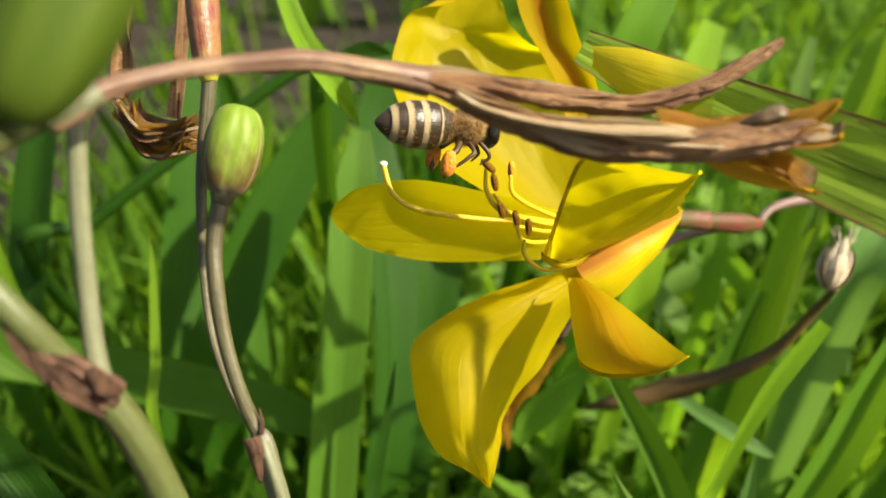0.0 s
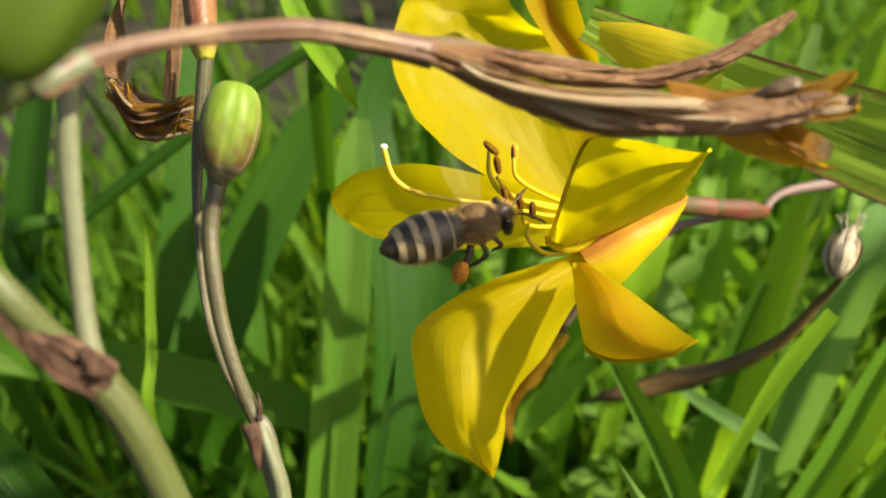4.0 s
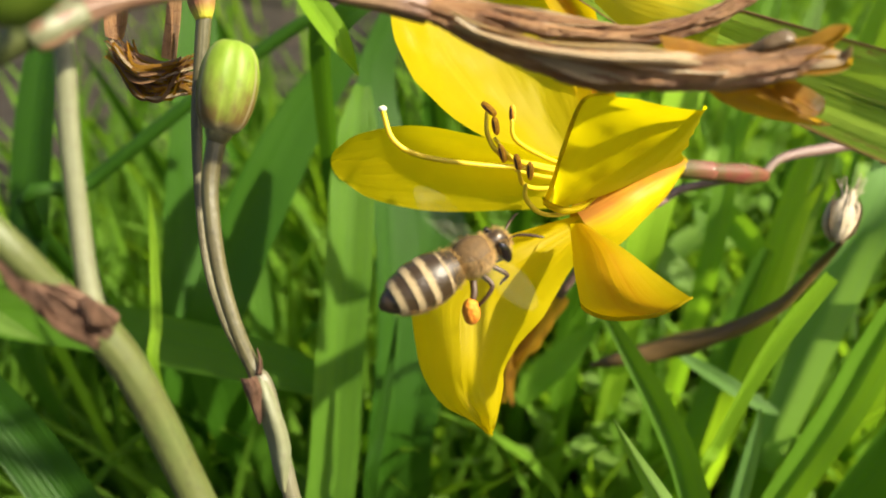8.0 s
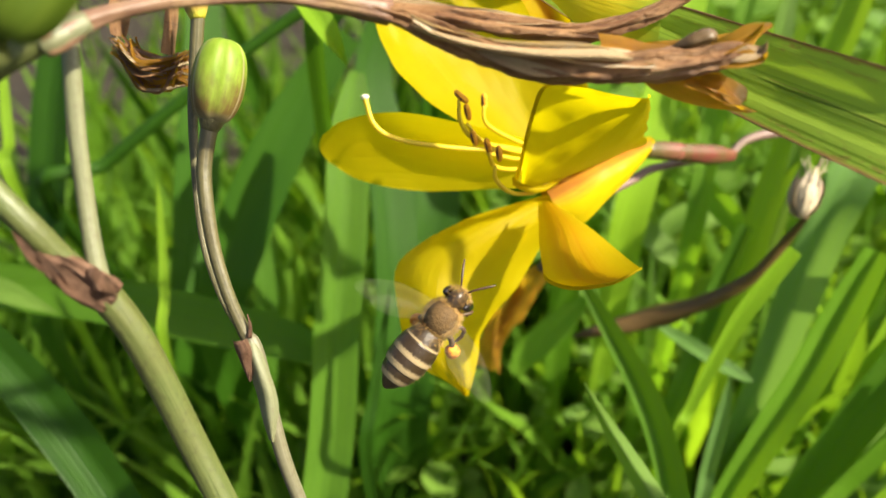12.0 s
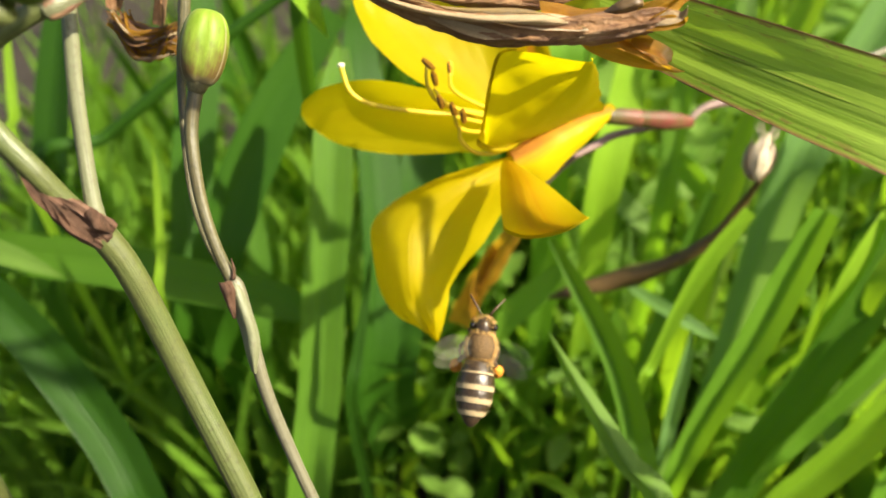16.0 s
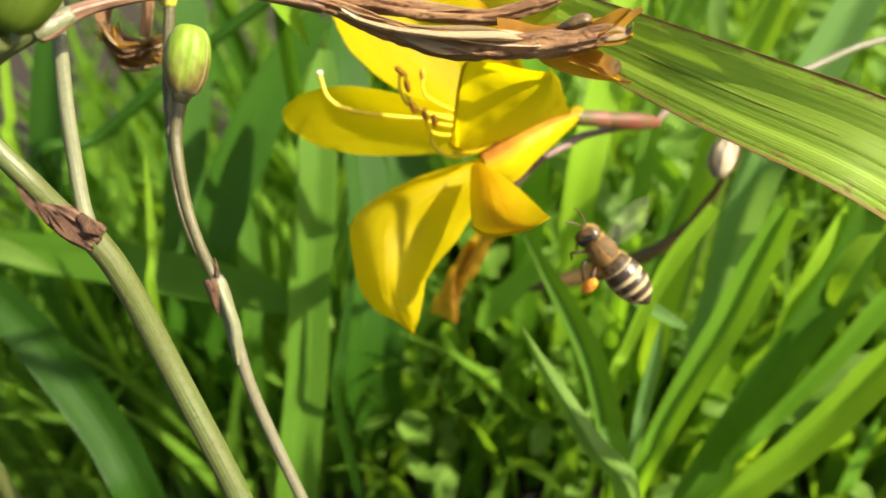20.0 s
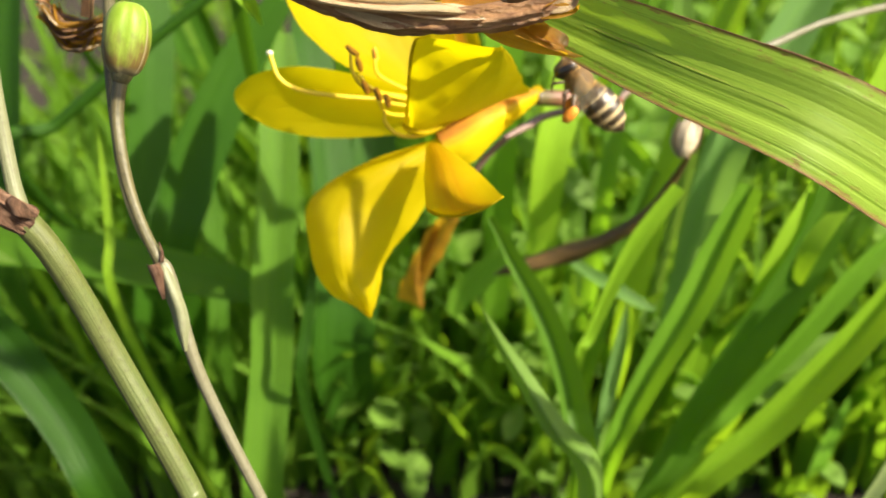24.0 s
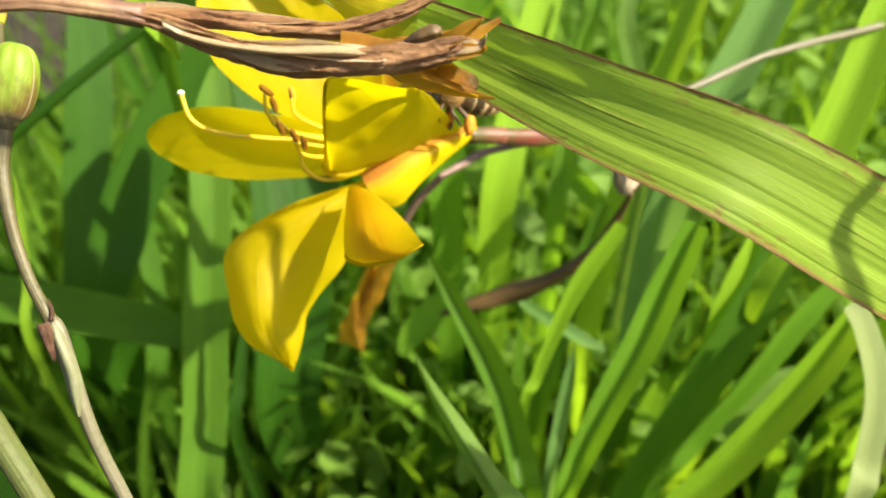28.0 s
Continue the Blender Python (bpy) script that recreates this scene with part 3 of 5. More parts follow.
make("tepal", petal([((34.4, 104.2, 154.0), (34.3, 102.3, 154.1), (34.1, 102.9, 152.2)), ((29.0, 98.4, 156.9), (29.4, 93.1, 157.7), (29.5, 93.6, 154.2)), ((23.4, 94.2, 157.9), (25.1, 89.8, 157.2), (25.9, 89.8, 153.0)), ((19.1, 92.1, 156.3), (21.1, 87.7, 155.6), (22.7, 88.0, 150.4)), ((16.9, 90.2, 154.9), (18.0, 86.9, 154.5), (19.7, 87.2, 150.7))], seed=7.5, ruffle=0.1), PETAL_OUT, flower, "petal back flushed orange-brown")
make("rolled_edge", tube([(15.5, 72.7, 154.3), (15.9, 70.7, 154.3), (18.5, 68.3, 155.1), (22.7, 66.2, 157.6), (26.1, 66.9, 159.3)], [0.08, 0.22, 0.25, 0.22, 0.12], sides=10, steps=30), PETAL, flower, "rolled yellow petal edge")
make("receptacle", tube([(33.9, 104.7, 152.0), (36.5, 106.4, 150.9), (40.1, 108.0, 149.6)], [1.25, 1.45, 1.5], steps=10), RECEPTACLE, flower, "dark olive receptacle flushed pink")
make("ovary", tube([(39.1, 107.7, 149.9), (42.2, 108.9, 148.9), (46.5, 110.8, 147.4), (50.5, 112.7, 145.9)], [1.5, 1.5, 1.65, 0.9], steps=24, sides=24, ridge=0.05, ridges=3), STEM_PINK, flower, "glossy pinkish ovary")
make("stalk", tube([(49.9, 112.4, 146.1), (54.1, 116.7, 146.7), (63.0, 121.0, 145.9), (74.8, 125.3, 145.1), (83.4, 125.6, 142.8), (86.5, 120.7, 134.3), (102.6, 114.6, 127.1), (122.3, 105.5, 111.3), (133.4, 89.0, 82.1), (150, 190, -3)], [0.7, 0.75, 1.0, 1.0, 1.1, 1.3, 1.5, 1.7, 2.0], steps=60), STEM_PURPLE, flower)
make("withered_stalk", tube([(28.7, 103.5, 144.7), (33.4, 107.5, 144.8), (37.1, 110.5, 144.9), (45.1, 113.3, 144.7), (51.6, 115.0, 144.3)], [0.5, 0.75, 0.7, 0.55, 0.5]), STEM_PURPLE, flower, "thin shrivelled purple stalk")
style = make("style", tube([(16.9, 93.7, 158.6), (10.7, 91.8, 160.1), (4.0, 90.0, 161.7), (-2.8, 89.3, 163.4), (-6.1, 89.7, 165.4), (-7.4, 91.8, 168.4)], [0.36, 0.34, 0.34, 0.35, 0.35, 0.34], sides=10, steps=40), STYLE, flower, "long curved yellow style")
make("stigma", ball((-7.4, 91.9, 168.5), (0, 0.4, 1), 0.4, 0.55, oval, sides=12, steps=8), STIGMA, style, "pale knobbed stigma")


def stamen(path, tip, way):
    f = make("filament", tube(path, [0.3] * (len(path) - 1) + [0.22], sides=8, steps=24), STYLE, flower)
    a = make("anther", ball(tip, way, 1.2, 0.46, lambda w: oval(w) ** 0.6, sides=12, steps=10, lobes=2, groove=0.3), ANTHER, f, "orange pollen-laden anther")
    make("slit", ball(np.array(tip) + np.array((-0.2, -0.34, 0.1)), way, 0.9, 0.17, oval, sides=8, steps=8), SLIT, a, "dark split in the anther")


stamen([(17.7, 93.5, 158.3), (12.6, 89.9, 161.5), (7.3, 87.1, 164.5), (5.3, 87.2, 167.3), (5.1, 88.0, 170.0)], (5.4, 88.2, 170.3), (0.5, 0, -0.5))
stamen([(17.7, 93.7, 158.6), (12.7, 91.2, 162.0), (8.8, 89.7, 165.4), (8.3, 90.4, 167.8)], (8.4, 90.8, 168.3), (-0.05, 0, 1))
stamen([(17.5, 92.8, 158.7), (12.6, 89.7, 161.2), (8.0, 87.1, 164.5), (6.1, 87.0, 167.1)], (6.2, 87.8, 168.3), (-0.2, 0, 1))
stamen([(17.5, 92.6, 158.4), (13.3, 89.1, 160.3), (8.7, 86.2, 163.1)], (7.0, 85.9, 165.6), (-0.25, 0, 1))
stamen([(17.5, 92.0, 157.5), (12.6, 88.3, 159.2), (9.7, 85.2, 161.7), (8.9, 84.8, 164.0)], (8.8, 85.3, 164.7), (-0.25, 0, 1))
stamen([(18.7, 89.8, 157.2), (15.2, 85.2, 157.6), (11.8, 83.2, 158.9), (9.8, 82.9, 161.2), (9.7, 83.2, 163.1)], (10.2, 84.1, 164.3), (-0.1, 0, 1))

# ---- the withered flower across the view, on the forked stalk ----
scape = thing("forked_flower_stalk", (-9.9, 33.8, 126.0), "olive forked daylily stalk with a brown papery node", "flower stalk")
stem = make("stem", tube([(-30, 88, -3), (-12.0, 33.8, 126.0), (-14.3, 37.5, 136.9), (-21.4, 45.1, 154.7), (-24.8, 47.7, 166.8), (-27.2, 48.6, 172.3)], [1.7, 1.55, 1.5, 1.5, 1.5, 1.5], sides=16, steps=40), STEM, scape)
make("upright_branch", tube([(-27.0, 48.4, 171.9), (-27.5, 50.1, 175.1), (-28.0, 52.9, 179.8), (-28.2, 55.3, 184.6), (-28.1, 58.4, 190.5), (-28.0, 60.8, 195.2), (-28.0, 63.9, 201.1)], [1.1, 0.85, 0.8, 0.8, 0.78, 0.75, 0.7], steps=30), STEM_CREAM, scape, "pale straight branch")
make("side_branch", tube([(-27.1, 48.4, 172.0), (-29.5, 48.7, 175.2), (-31.4, 48.6, 179.3), (-33.9, 49.3, 183.0), (-36.6, 50.6, 187.6), (-33.2, 51.6, 191.1), (-29.8, 52.4, 193.1), (-27.2, 53.2, 194.2)], [1.4, 1.25, 1.2, 1.15, 1.1, 1.0, 1.0, 1.0], steps=36), STEM, scape)
make("bract", tube([(-31.4, 47.9, 178.2), (-30.3, 47.8, 176.7), (-29.2, 48.0, 175.2), (-28.0, 48.1, 173.6), (-26.7, 48.6, 171.5)], [0.15, 0.7, 1.3, 1.5, 1.62], steps=30, ridge=0.08, ridges=7, rough=0.34, seed=3.0, sides=20), BRACT, scape, "reddish papery bract round the node")
for k, (a, b, w) in enumerate((((-32.4, 47.6, 179.6), (-29.6, 46.5, 175.2), 0.45), ((-30.6, 46.9, 178.0), (-28.3, 46.2, 173.8), 0.6), ((-29.8, 46.8, 176.9), (-26.9, 46.3, 172.4), 0.7), ((-29.0, 47.1, 176.8), (-26.0, 46.8, 172.8), 0.5), ((-31.2, 47.2, 177.2), (-28.4, 46.9, 172.8), 0.5))):
    mid = (np.array(a) + np.array(b)) / 2 + np.array((0, -0.25, 0.15))
    make("torn_strip", blade([a, mid, b], [0.05, w, 0.3 * w], CAMWARD, keel=0.5, steps=18, cols=5, twist=25 * (-1) ** k, wave=0.6, seed=k + 2.0), BRACT, scape, "torn fibrous brown strip")
make("sheath", petal([((-26.8, 47.9, 175.5), (-26.1, 47.5, 175.5), (-25.7, 48.0, 174.2)), ((-27.5, 47.6, 175.0), (-26.2, 46.7, 175.1), (-25.4, 47.8, 173.1)), ((-27.3, 47.0, 173.8), (-25.9, 46.4, 173.9), (-25.5, 47.7, 172.4))], ruffle=0.25, seed=4.0), BRACT, scape, "papery sheath")

dried = thing("withered_flower", (-27.3, 53.1, 194.0), "brown shrivelled daylily flower on a dry stalk", "withered flower")
make("pedicel", tube([(-27.4, 53.1, 194.0), (-26.5, 53.7, 194.2), (-23.7, 56.5, 194.7), (-18.6, 60.3, 194.5), (-11.4, 63.6, 193.7), (-6.7, 65.1, 192.4), (-1.1, 66.8, 190.5)], [1.1, 1.15, 0.75, 0.7, 0.85, 1.0, 1.2], steps=40, ridge=0.1, ridges=6, rough=0.28, seed=1.0, sides=20), PEDICEL, dried, "dry reddish-brown stalk")
def crumpled(name, path, radii, seed, strips, **k):
    """A dried petal rolled into a furrowed lobe, with curled strips along it."""
    lobe = make(name, tube(path, radii, sides=48, steps=150, ridge=0.1, ridges=5, rough=0.46, seed=seed, **k), DRY, dried)
    rng = np.random.RandomState(int(seed * 10))
    line = curve_at([(*p, r) for p, r in zip(path, radii)], 60)
    for i in range(strips):
        a = rng.randint(4, 30)
        b = min(60, a + rng.randint(16, 30))
        sel = line[a:b:4]
        off = rng.uniform(-0.75, 0.75)
        spine = [p[:3] + np.array((0, -0.55, 0.38)) * p[3] * 1.0 + np.array((0, 0.5, 0.8)) * off * p[3] for p in sel]
        half = [0.1] + [rng.uniform(0.25, 0.6) * p[3] for p in sel[1:-1]] + [0.08]
        make("curled_edge", blade(spine, half, (0, -0.8, 0.57), keel=0.7, steps=30, cols=5, twist=rng.uniform(-70, 70), wave=0.5, seed=seed + i), DRY if rng.rand() < 0.6 else DRY_PALE, lobe)
    return lobe


make("joint", tube([(-27.5, 53.0, 193.9), (-26.6, 53.5, 194.2), (-25.7, 54.4, 194.4), (-24.4, 55.5, 194.7)], [1.15, 1.2, 1.05, 0.8], steps=14, ridge=0.05, rough=0.1), STEM_CREAM, dried, "pale tan stalk joint")
crumpled("upper_lobe", [(-6.7, 65.5, 192.2), (-2.1, 67.3, 190.6), (3.3, 69.2, 189.1), (11.2, 71.4, 186.7), (18.3, 72.7, 185.8), (24.9, 74.4, 186.8), (29.2, 75.7, 188.6), (32.1, 76.8, 190.3)], [0.6, 0.95, 1.1, 1.2, 1.15, 1.05, 0.9, 0.4], 2.0, 1, flat=0.7)
crumpled("lower_lobe", [(-4.4, 65.6, 191.6), (-0.2, 66.0, 190.2), (4.1, 65.8, 188.4), (8.5, 64.9, 187.1), (14.2, 64.0, 185.9), (20.0, 63.9, 185.7), (26.4, 64.6, 186.0), (30.8, 65.0, 186.6), (33.4, 64.7, 186.9)], [0.5, 0.85, 1.15, 1.4, 1.55, 1.6, 1.55, 1.3, 0.4], 5.0, 2, flat=0.6)
make("pale_lining", petal([((0.8, 66.2, 189.7), (1.0, 64.9, 190.0), (1.3, 65.4, 189.3)), ((5.6, 66.6, 188.2), (5.7, 63.7, 188.9), (5.9, 63.8, 188.3)), ((12.5, 65.9, 187.2), (12.1, 62.7, 188.2), (12.4, 62.7, 187.6)), ((19.5, 66.7, 186.9), (18.8, 62.9, 187.9), (19.0, 62.6, 187.3)), ((21.9, 66.6, 186.8), (21.7, 63.9, 187.2), (21.9, 63.6, 186.8))], ruffle=0.5, seed=8.0), DRY_PALE, dried, "pale papery lining")
make("cream_lining", petal([((0.8, 64.7, 191.2), (1.0, 65.0, 190.7), (1.3, 64.4, 190.5)), ((3.6, 64.7, 189.9), (3.7, 65.2, 189.1), (4.0, 64.0, 188.9)), ((5.9, 64.7, 189.1), (6.1, 65.1, 188.4), (6.2, 63.8, 188.3)), ((8.7, 64.4, 188.7), (9.0, 65.0, 187.9), (9.0, 63.4, 187.9)), ((12.5, 64.4, 188.4), (12.8, 64.9, 187.4), (12.6, 62.8, 187.6)), ((15.8, 64.4, 188.4), (16.2, 64.7, 187.1), (16.1, 62.5, 187.1)), ((18.4, 64.1, 188.0), (18.8, 64.1, 186.9), (18.9, 62.4, 186.8)), ((21.4, 63.5, 187.1), (21.7, 63.4, 186.6), (21.7, 62.4, 186.6)), ((23.2, 62.9, 186.7), (23.3, 62.9, 186.6), (23.4, 62.6, 186.5))], ruffle=0.5, seed=18.0, rows=60, cols=15), CREAM, dried, "pale cream inner tissue between the lobes")
make("orange_flap", petal([((18.6, 67.6, 187.8), (18.6, 66.3, 187.6), (18.7, 64.9, 187.3)), ((20.8, 67.4, 187.5), (20.7, 65.6, 187.3), (20.5, 63.6, 187.0)), ((23.1, 66.7, 187.1), (22.9, 65.0, 187.2), (22.8, 63.4, 187.1)), ((25.4, 66.0, 187.2), (25.2, 64.8, 187.3), (25.2, 63.8, 187.3)), ((26.6, 65.5, 187.3), (26.5, 64.9, 187.3), (26.5, 64.4, 187.3))], ruffle=0.5, seed=19.0, rows=30, cols=15), WITHERED, dried, "bright orange curled inner petal")
make("hollow_end", tube([(25.2, 64.9, 187.4), (26.5, 64.7, 187.9), (27.7, 64.8, 188.3), (28.6, 65.0, 188.4), (29.1, 65.0, 188.0)], [0.2, 0.55, 0.7, 0.6, 0.15], sides=16, steps=20, ridge=0.1, rough=0.6, seed=7.0), BROWN, dried, "dark curled petal end")
make("petal_remnant", petal([((20.1, 68.8, 185.8), (20.8, 69.3, 185.0), (21.1, 68.1, 184.8)), ((25.7, 69.1, 186.2), (25.9, 67.8, 185.8), (26.4, 67.4, 185.1)), ((31.0, 68.7, 187.0), (30.8, 66.7, 186.9), (31.3, 66.1, 186.1)), ((33.5, 68.9, 187.3), (33.4, 67.8, 187.1), (33.7, 67.5, 186.7)), ((35.4, 69.4, 187.9), (35.5, 69.2, 187.7), (35.7, 69.0, 187.4))], ruffle=1.3, seed=9.0), WITHERED, dried, "orange withered petal")
make("petal_remnant", petal([((22.4, 66.5, 183.9), (24.2, 67.5, 183.9), (25.9, 66.9, 184.4)), ((24.7, 66.2, 182.1), (26.2, 65.1, 183.3), (29.4, 66.1, 183.3)), ((28.5, 66.2, 180.7), (29.2, 65.1, 181.9), (31.0, 66.0, 181.8)), ((34.0, 66.4, 179.6), (34.5, 66.5, 179.6), (35.1, 66.5, 179.7))], ruffle=0.7, seed=10.0), WITHERED, dried, "orange withered petal")
for path, half in (([(27.9, 65.2, 186.8), (30.4, 64.7, 187.6), (32.4, 65.0, 188.7), (33.5, 65.5, 189.4)], [0.5, 0.9, 0.8, 0.1]), ([(29.1, 64.6, 186.7), (31.4, 63.9, 187.2), (33.1, 64.1, 187.4), (33.7, 64.6, 188.1)], [0.4, 0.7, 0.6, 0.08]), ([(29.6, 64.2, 186.1), (31.9, 63.6, 186.7), (33.3, 63.7, 186.8), (33.6, 63.6, 187.4)], [0.5, 0.9, 0.5, 0.1]), ([(27.2, 65.7, 184.1), (29.6, 65.1, 183.2), (31.5, 65.0, 181.8), (32.8, 64.5, 181.0)], [1.2, 1.3, 0.7, 0.1]), ([(28.4, 65.2, 184.1), (30.3, 64.5, 183.8), (31.9, 64.7, 182.6), (32.4, 64.2, 181.9)], [0.5, 0.8, 0.7, 0.1])):
    make("torn_strip", blade(path, half, CAMWARD, keel=0.8, steps=30, cols=7, twist=40, wave=1.2, seed=half[1] * 9 + path[0][0]), WITHERED if half[0] > 0.45 else DRY_PALE, dried, "torn orange-brown petal strip")
make("inner_petal", petal([((19.0, 68.7, 185.6), (19.1, 67.6, 185.5), (19.3, 67.3, 185.0)), ((22.3, 68.8, 185.7), (22.1, 66.2, 186.2), (22.3, 65.8, 185.7)), ((25.4, 68.1, 186.2), (25.2, 65.5, 186.7), (25.5, 65.2, 186.3)), ((27.7, 67.7, 186.9), (27.7, 66.7, 186.9), (28.0, 66.4, 186.6))], ruffle=0.9, seed=16.0), WITHERED, dried, "orange inner petal showing between the lobes")

# ---- blurred bud close to the lens ----
bud = thing("daylily_bud", (-25.7, 40.9, 198.9), "plump green daylily bud on its stalk", "bud")
make("bud_body", ball((-19.6, 44.7, 205.6), (6.6, 7.3, 10.3), 8.0, 3.6, lambda w: oval(w) ** 0.7 * (1.0 - 0.2 * w), lobes=3, groove=0.12, sides=36), BUD, bud)
make("stalk", tube([(-23.6, 40.3, 199.5), (-28.2, 41.2, 196.6), (-42.0, 50.3, 185.8), (-52.3, 48.4, 171.9), (-75, 70, 0)], [1.2, 0.9, 1.0, 1.2, 1.5]), STEM, bud)

# ---- seed capsule stalk ----
pod = thing("seed_capsule_stalk", (-7.4, 41.8, 126.3), "thin brown-green stalk with a ripening green seed capsule", "seed capsule")
make("stem", tube([(-2, 105, -3), (-4.4, 38.0, 116.7), (-7.7, 42.3, 126.9), (-11.8, 47.2, 136.7), (-14.9, 51.4, 145.6), (-17.3, 57.3, 155.3), (-18.5, 58.4, 156.9)], [0.8, 0.8, 0.8, 0.8, 0.85, 0.85, 0.75], steps=40), STEM_PALE, pod, "pale dry lower stem")
make("upper_stem", tube([(-17.7, 57.6, 155.8), (-18.9, 59.0, 157.8), (-20.3, 60.8, 161.1), (-21.6, 63.4, 164.8), (-22.4, 66.3, 168.9), (-22.7, 69.2, 172.3), (-22.0, 71.7, 175.9)], [0.85, 0.75, 0.72, 0.75, 0.8, 0.85, 0.95], steps=36), STEM_DARK, pod)
make("bract", petal([((-19.9, 57.9, 157.0), (-19.2, 56.9, 157.6), (-18.0, 57.2, 157.7)), ((-19.4, 56.7, 156.6), (-18.4, 55.7, 157.3), (-17.5, 56.4, 156.9)), ((-18.8, 55.9, 155.1), (-18.2, 55.2, 155.4), (-17.5, 55.8, 155.2)), ((-18.2, 55.2, 153.5), (-17.9, 54.8, 153.5), (-17.7, 55.2, 153.5))], ruffle=0.4, seed=3.0), BRACT, pod, "torn brown bract")
make("sheath", petal([((-18.9, 57.6, 156.2), (-17.9, 57.2, 157.2), (-17.0, 57.4, 156.5)), ((-18.3, 56.6, 154.8), (-17.1, 55.7, 155.8), (-16.0, 56.0, 154.5)), ((-17.8, 55.4, 153.0), (-16.3, 54.2, 153.8), (-15.2, 54.6, 152.5)), ((-17.3, 54.4, 151.3), (-15.9, 53.2, 152.0), (-14.9, 53.5, 150.7)), ((-16.8, 53.0, 149.2), (-15.8, 52.0, 149.9), (-15.2, 52.3, 148.9)), ((-16.2, 51.8, 147.4), (-15.7, 51.2, 147.8), (-15.5, 51.4, 147.4))], ruffle=0.25, seed=6.0), STEM_CREAM, pod, "pale papery sheath split along the stem")
make("thorn", tube([(-17.9, 57.7, 157.4), (-17.8, 58.5, 158.4), (-18.1, 59.2, 159.5)], [0.3, 0.2, 0.06], sides=8), BRACT, pod)
capsule = make("capsule", ball((-20.9, 74.4, 179.8), np.array((-20.1, 76.9, 183.4)) - np.array((-21.8, 71.7, 176.0)), 4.6, 3.0, lambda w: (oval(w) ** 0.62) * (0.93 + 0.14 * w - 0.09 * w * w), sides=42, steps=22, lobes=3, groove=0.1), CAPSULE, pod, "three-lobed green capsule stained brown below")
make("collar", tube([(-22.1, 71.4, 175.5), (-21.9, 71.7, 176.0), (-21.7, 72.1, 176.6)], [0.95, 1.25, 1.5], steps=8), STEM_DARK, capsule)
pod_b = thing("red_bud_stalk", (-18.3, 58.9, 154.2), "slim dark stalk with a closed reddish bud", "bud")
make("stem", tube([(-18.3, 58.9, 154.2), (-19.9, 60.7, 156.1), (-22.1, 63.4, 158.6), (-24.3, 67.7, 161.8), (-25.4, 72.1, 166.7), (-25.6, 77.2, 174.1), (-25.0, 80.6, 179.6), (-24.5, 83.2, 183.9)], [0.4, 0.4, 0.42, 0.42, 0.42, 0.6, 0.75, 0.8], steps=50), STEM_DARK, pod_b)
make("bud_body", tube([(-24.5, 82.8, 183.4), (-24.7, 83.7, 184.7), (-25.0, 85.4, 187.1), (-25.3, 87.4, 190.0), (-25.6, 89.8, 193.4), (-26.1, 92.2, 196.8)], [0.8, 1.35, 1.6, 1.75, 1.6, 0.5], sides=20, steps=26, ridge=0.06, ridges=3), RED_BUD, pod_b, "reddish bud with a yellow base")
husk = thing("shrivelled_bloom", (-27.1, 86.0, 178.3), "shrivelled brown and orange remains of a bloom", "withered flower")
random.seed(5)
for i in range(64):
    p0 = np.array((-27.7, 84.8, 176.5)) + np.array([random.uniform(-1, 1), random.uniform(-1, 1), random.uniform(-2.4, 2.4)])
    p1 = np.array((-32.4, 85.1, 175.6)) + np.array([random.uniform(-1.5, 1.5), random.uniform(-1.2, 1.2), random.uniform(-2.2, 2.2)])
    p2 = np.array((-36.1, 87.7, 177.9)) + np.array([random.uniform(-1.5, 1.8), random.uniform(-1, 1), random.uniform(-1.6, 1.6)])
    make("strand", blade([p0, p1, p2], [random.uniform(0.08, 0.25), random.uniform(0.12, 0.4), 0.06], CAMWARD, keel=0.5, wave=0.7, steps=14, cols=4, twist=random.uniform(-60, 60)), random.choice((WITHERED, WITHERED, WITHERED, DRY, DRY_PALE)), husk)
make("dry_strip", blade([(-36.1, 88.4, 178.9), (-35.9, 91.6, 183.4), (-35.5, 94.9, 188.1), (-35.4, 98.2, 192.8)], [0.8, 1.0, 1.0, 0.8], CAMWARD, keel=0.9, wave=2.2, twist=50, cols=9, steps=50, seed=3.0), DRY, husk)
make("dry_strip", blade([(-30.0, 86.4, 177.4), (-29.8, 88.6, 180.6), (-29.6, 92.7, 185.0), (-29.4, 97.1, 191.3)], [0.7, 0.8, 0.7, 0.6], CAMWARD, keel=0.9, wave=1.6, twist=-40, cols=9, steps=50, seed=5.0), DRY, husk)

# ---- brown seed stalk behind the flower ----
reed = thing("dry_seed_stalk", (31.3, 117.1, 101.3), "bent dry brown stalk with a pale tufted seed head", "seed stalk")
make("stem", tube([(28.3, 119.5, 97.8), (33.0, 117.3, 101.6), (41.7, 116.8, 105.1), (50.7, 114.2, 111.1), (58.3, 111.7, 120.1), (62.4, 110.6, 129.7), (63.6, 108.4, 136.4)], [0.3, 1.3, 1.9, 1.5, 1.2, 0.7, 0.5], steps=40, ridge=0.1, rough=0.35), BROWN, reed)
tuft = make("seed_head", ball((63.1, 109.9, 139.2), np.array((64.4, 112.6, 143.0)) - np.array((62.5, 107.9, 136.2)), 3.6, 2.5, lambda w: oval(w) * (0.7 + 0.4 * w), lobes=7, groove=0.12, sides=42), TAN, reed, "pale tan papery seed head")
rng = np.random.RandomState(21)
axis = unit(np.array((64.4, 112.6, 143.0)) - np.array((62.5, 107.9, 136.2)))
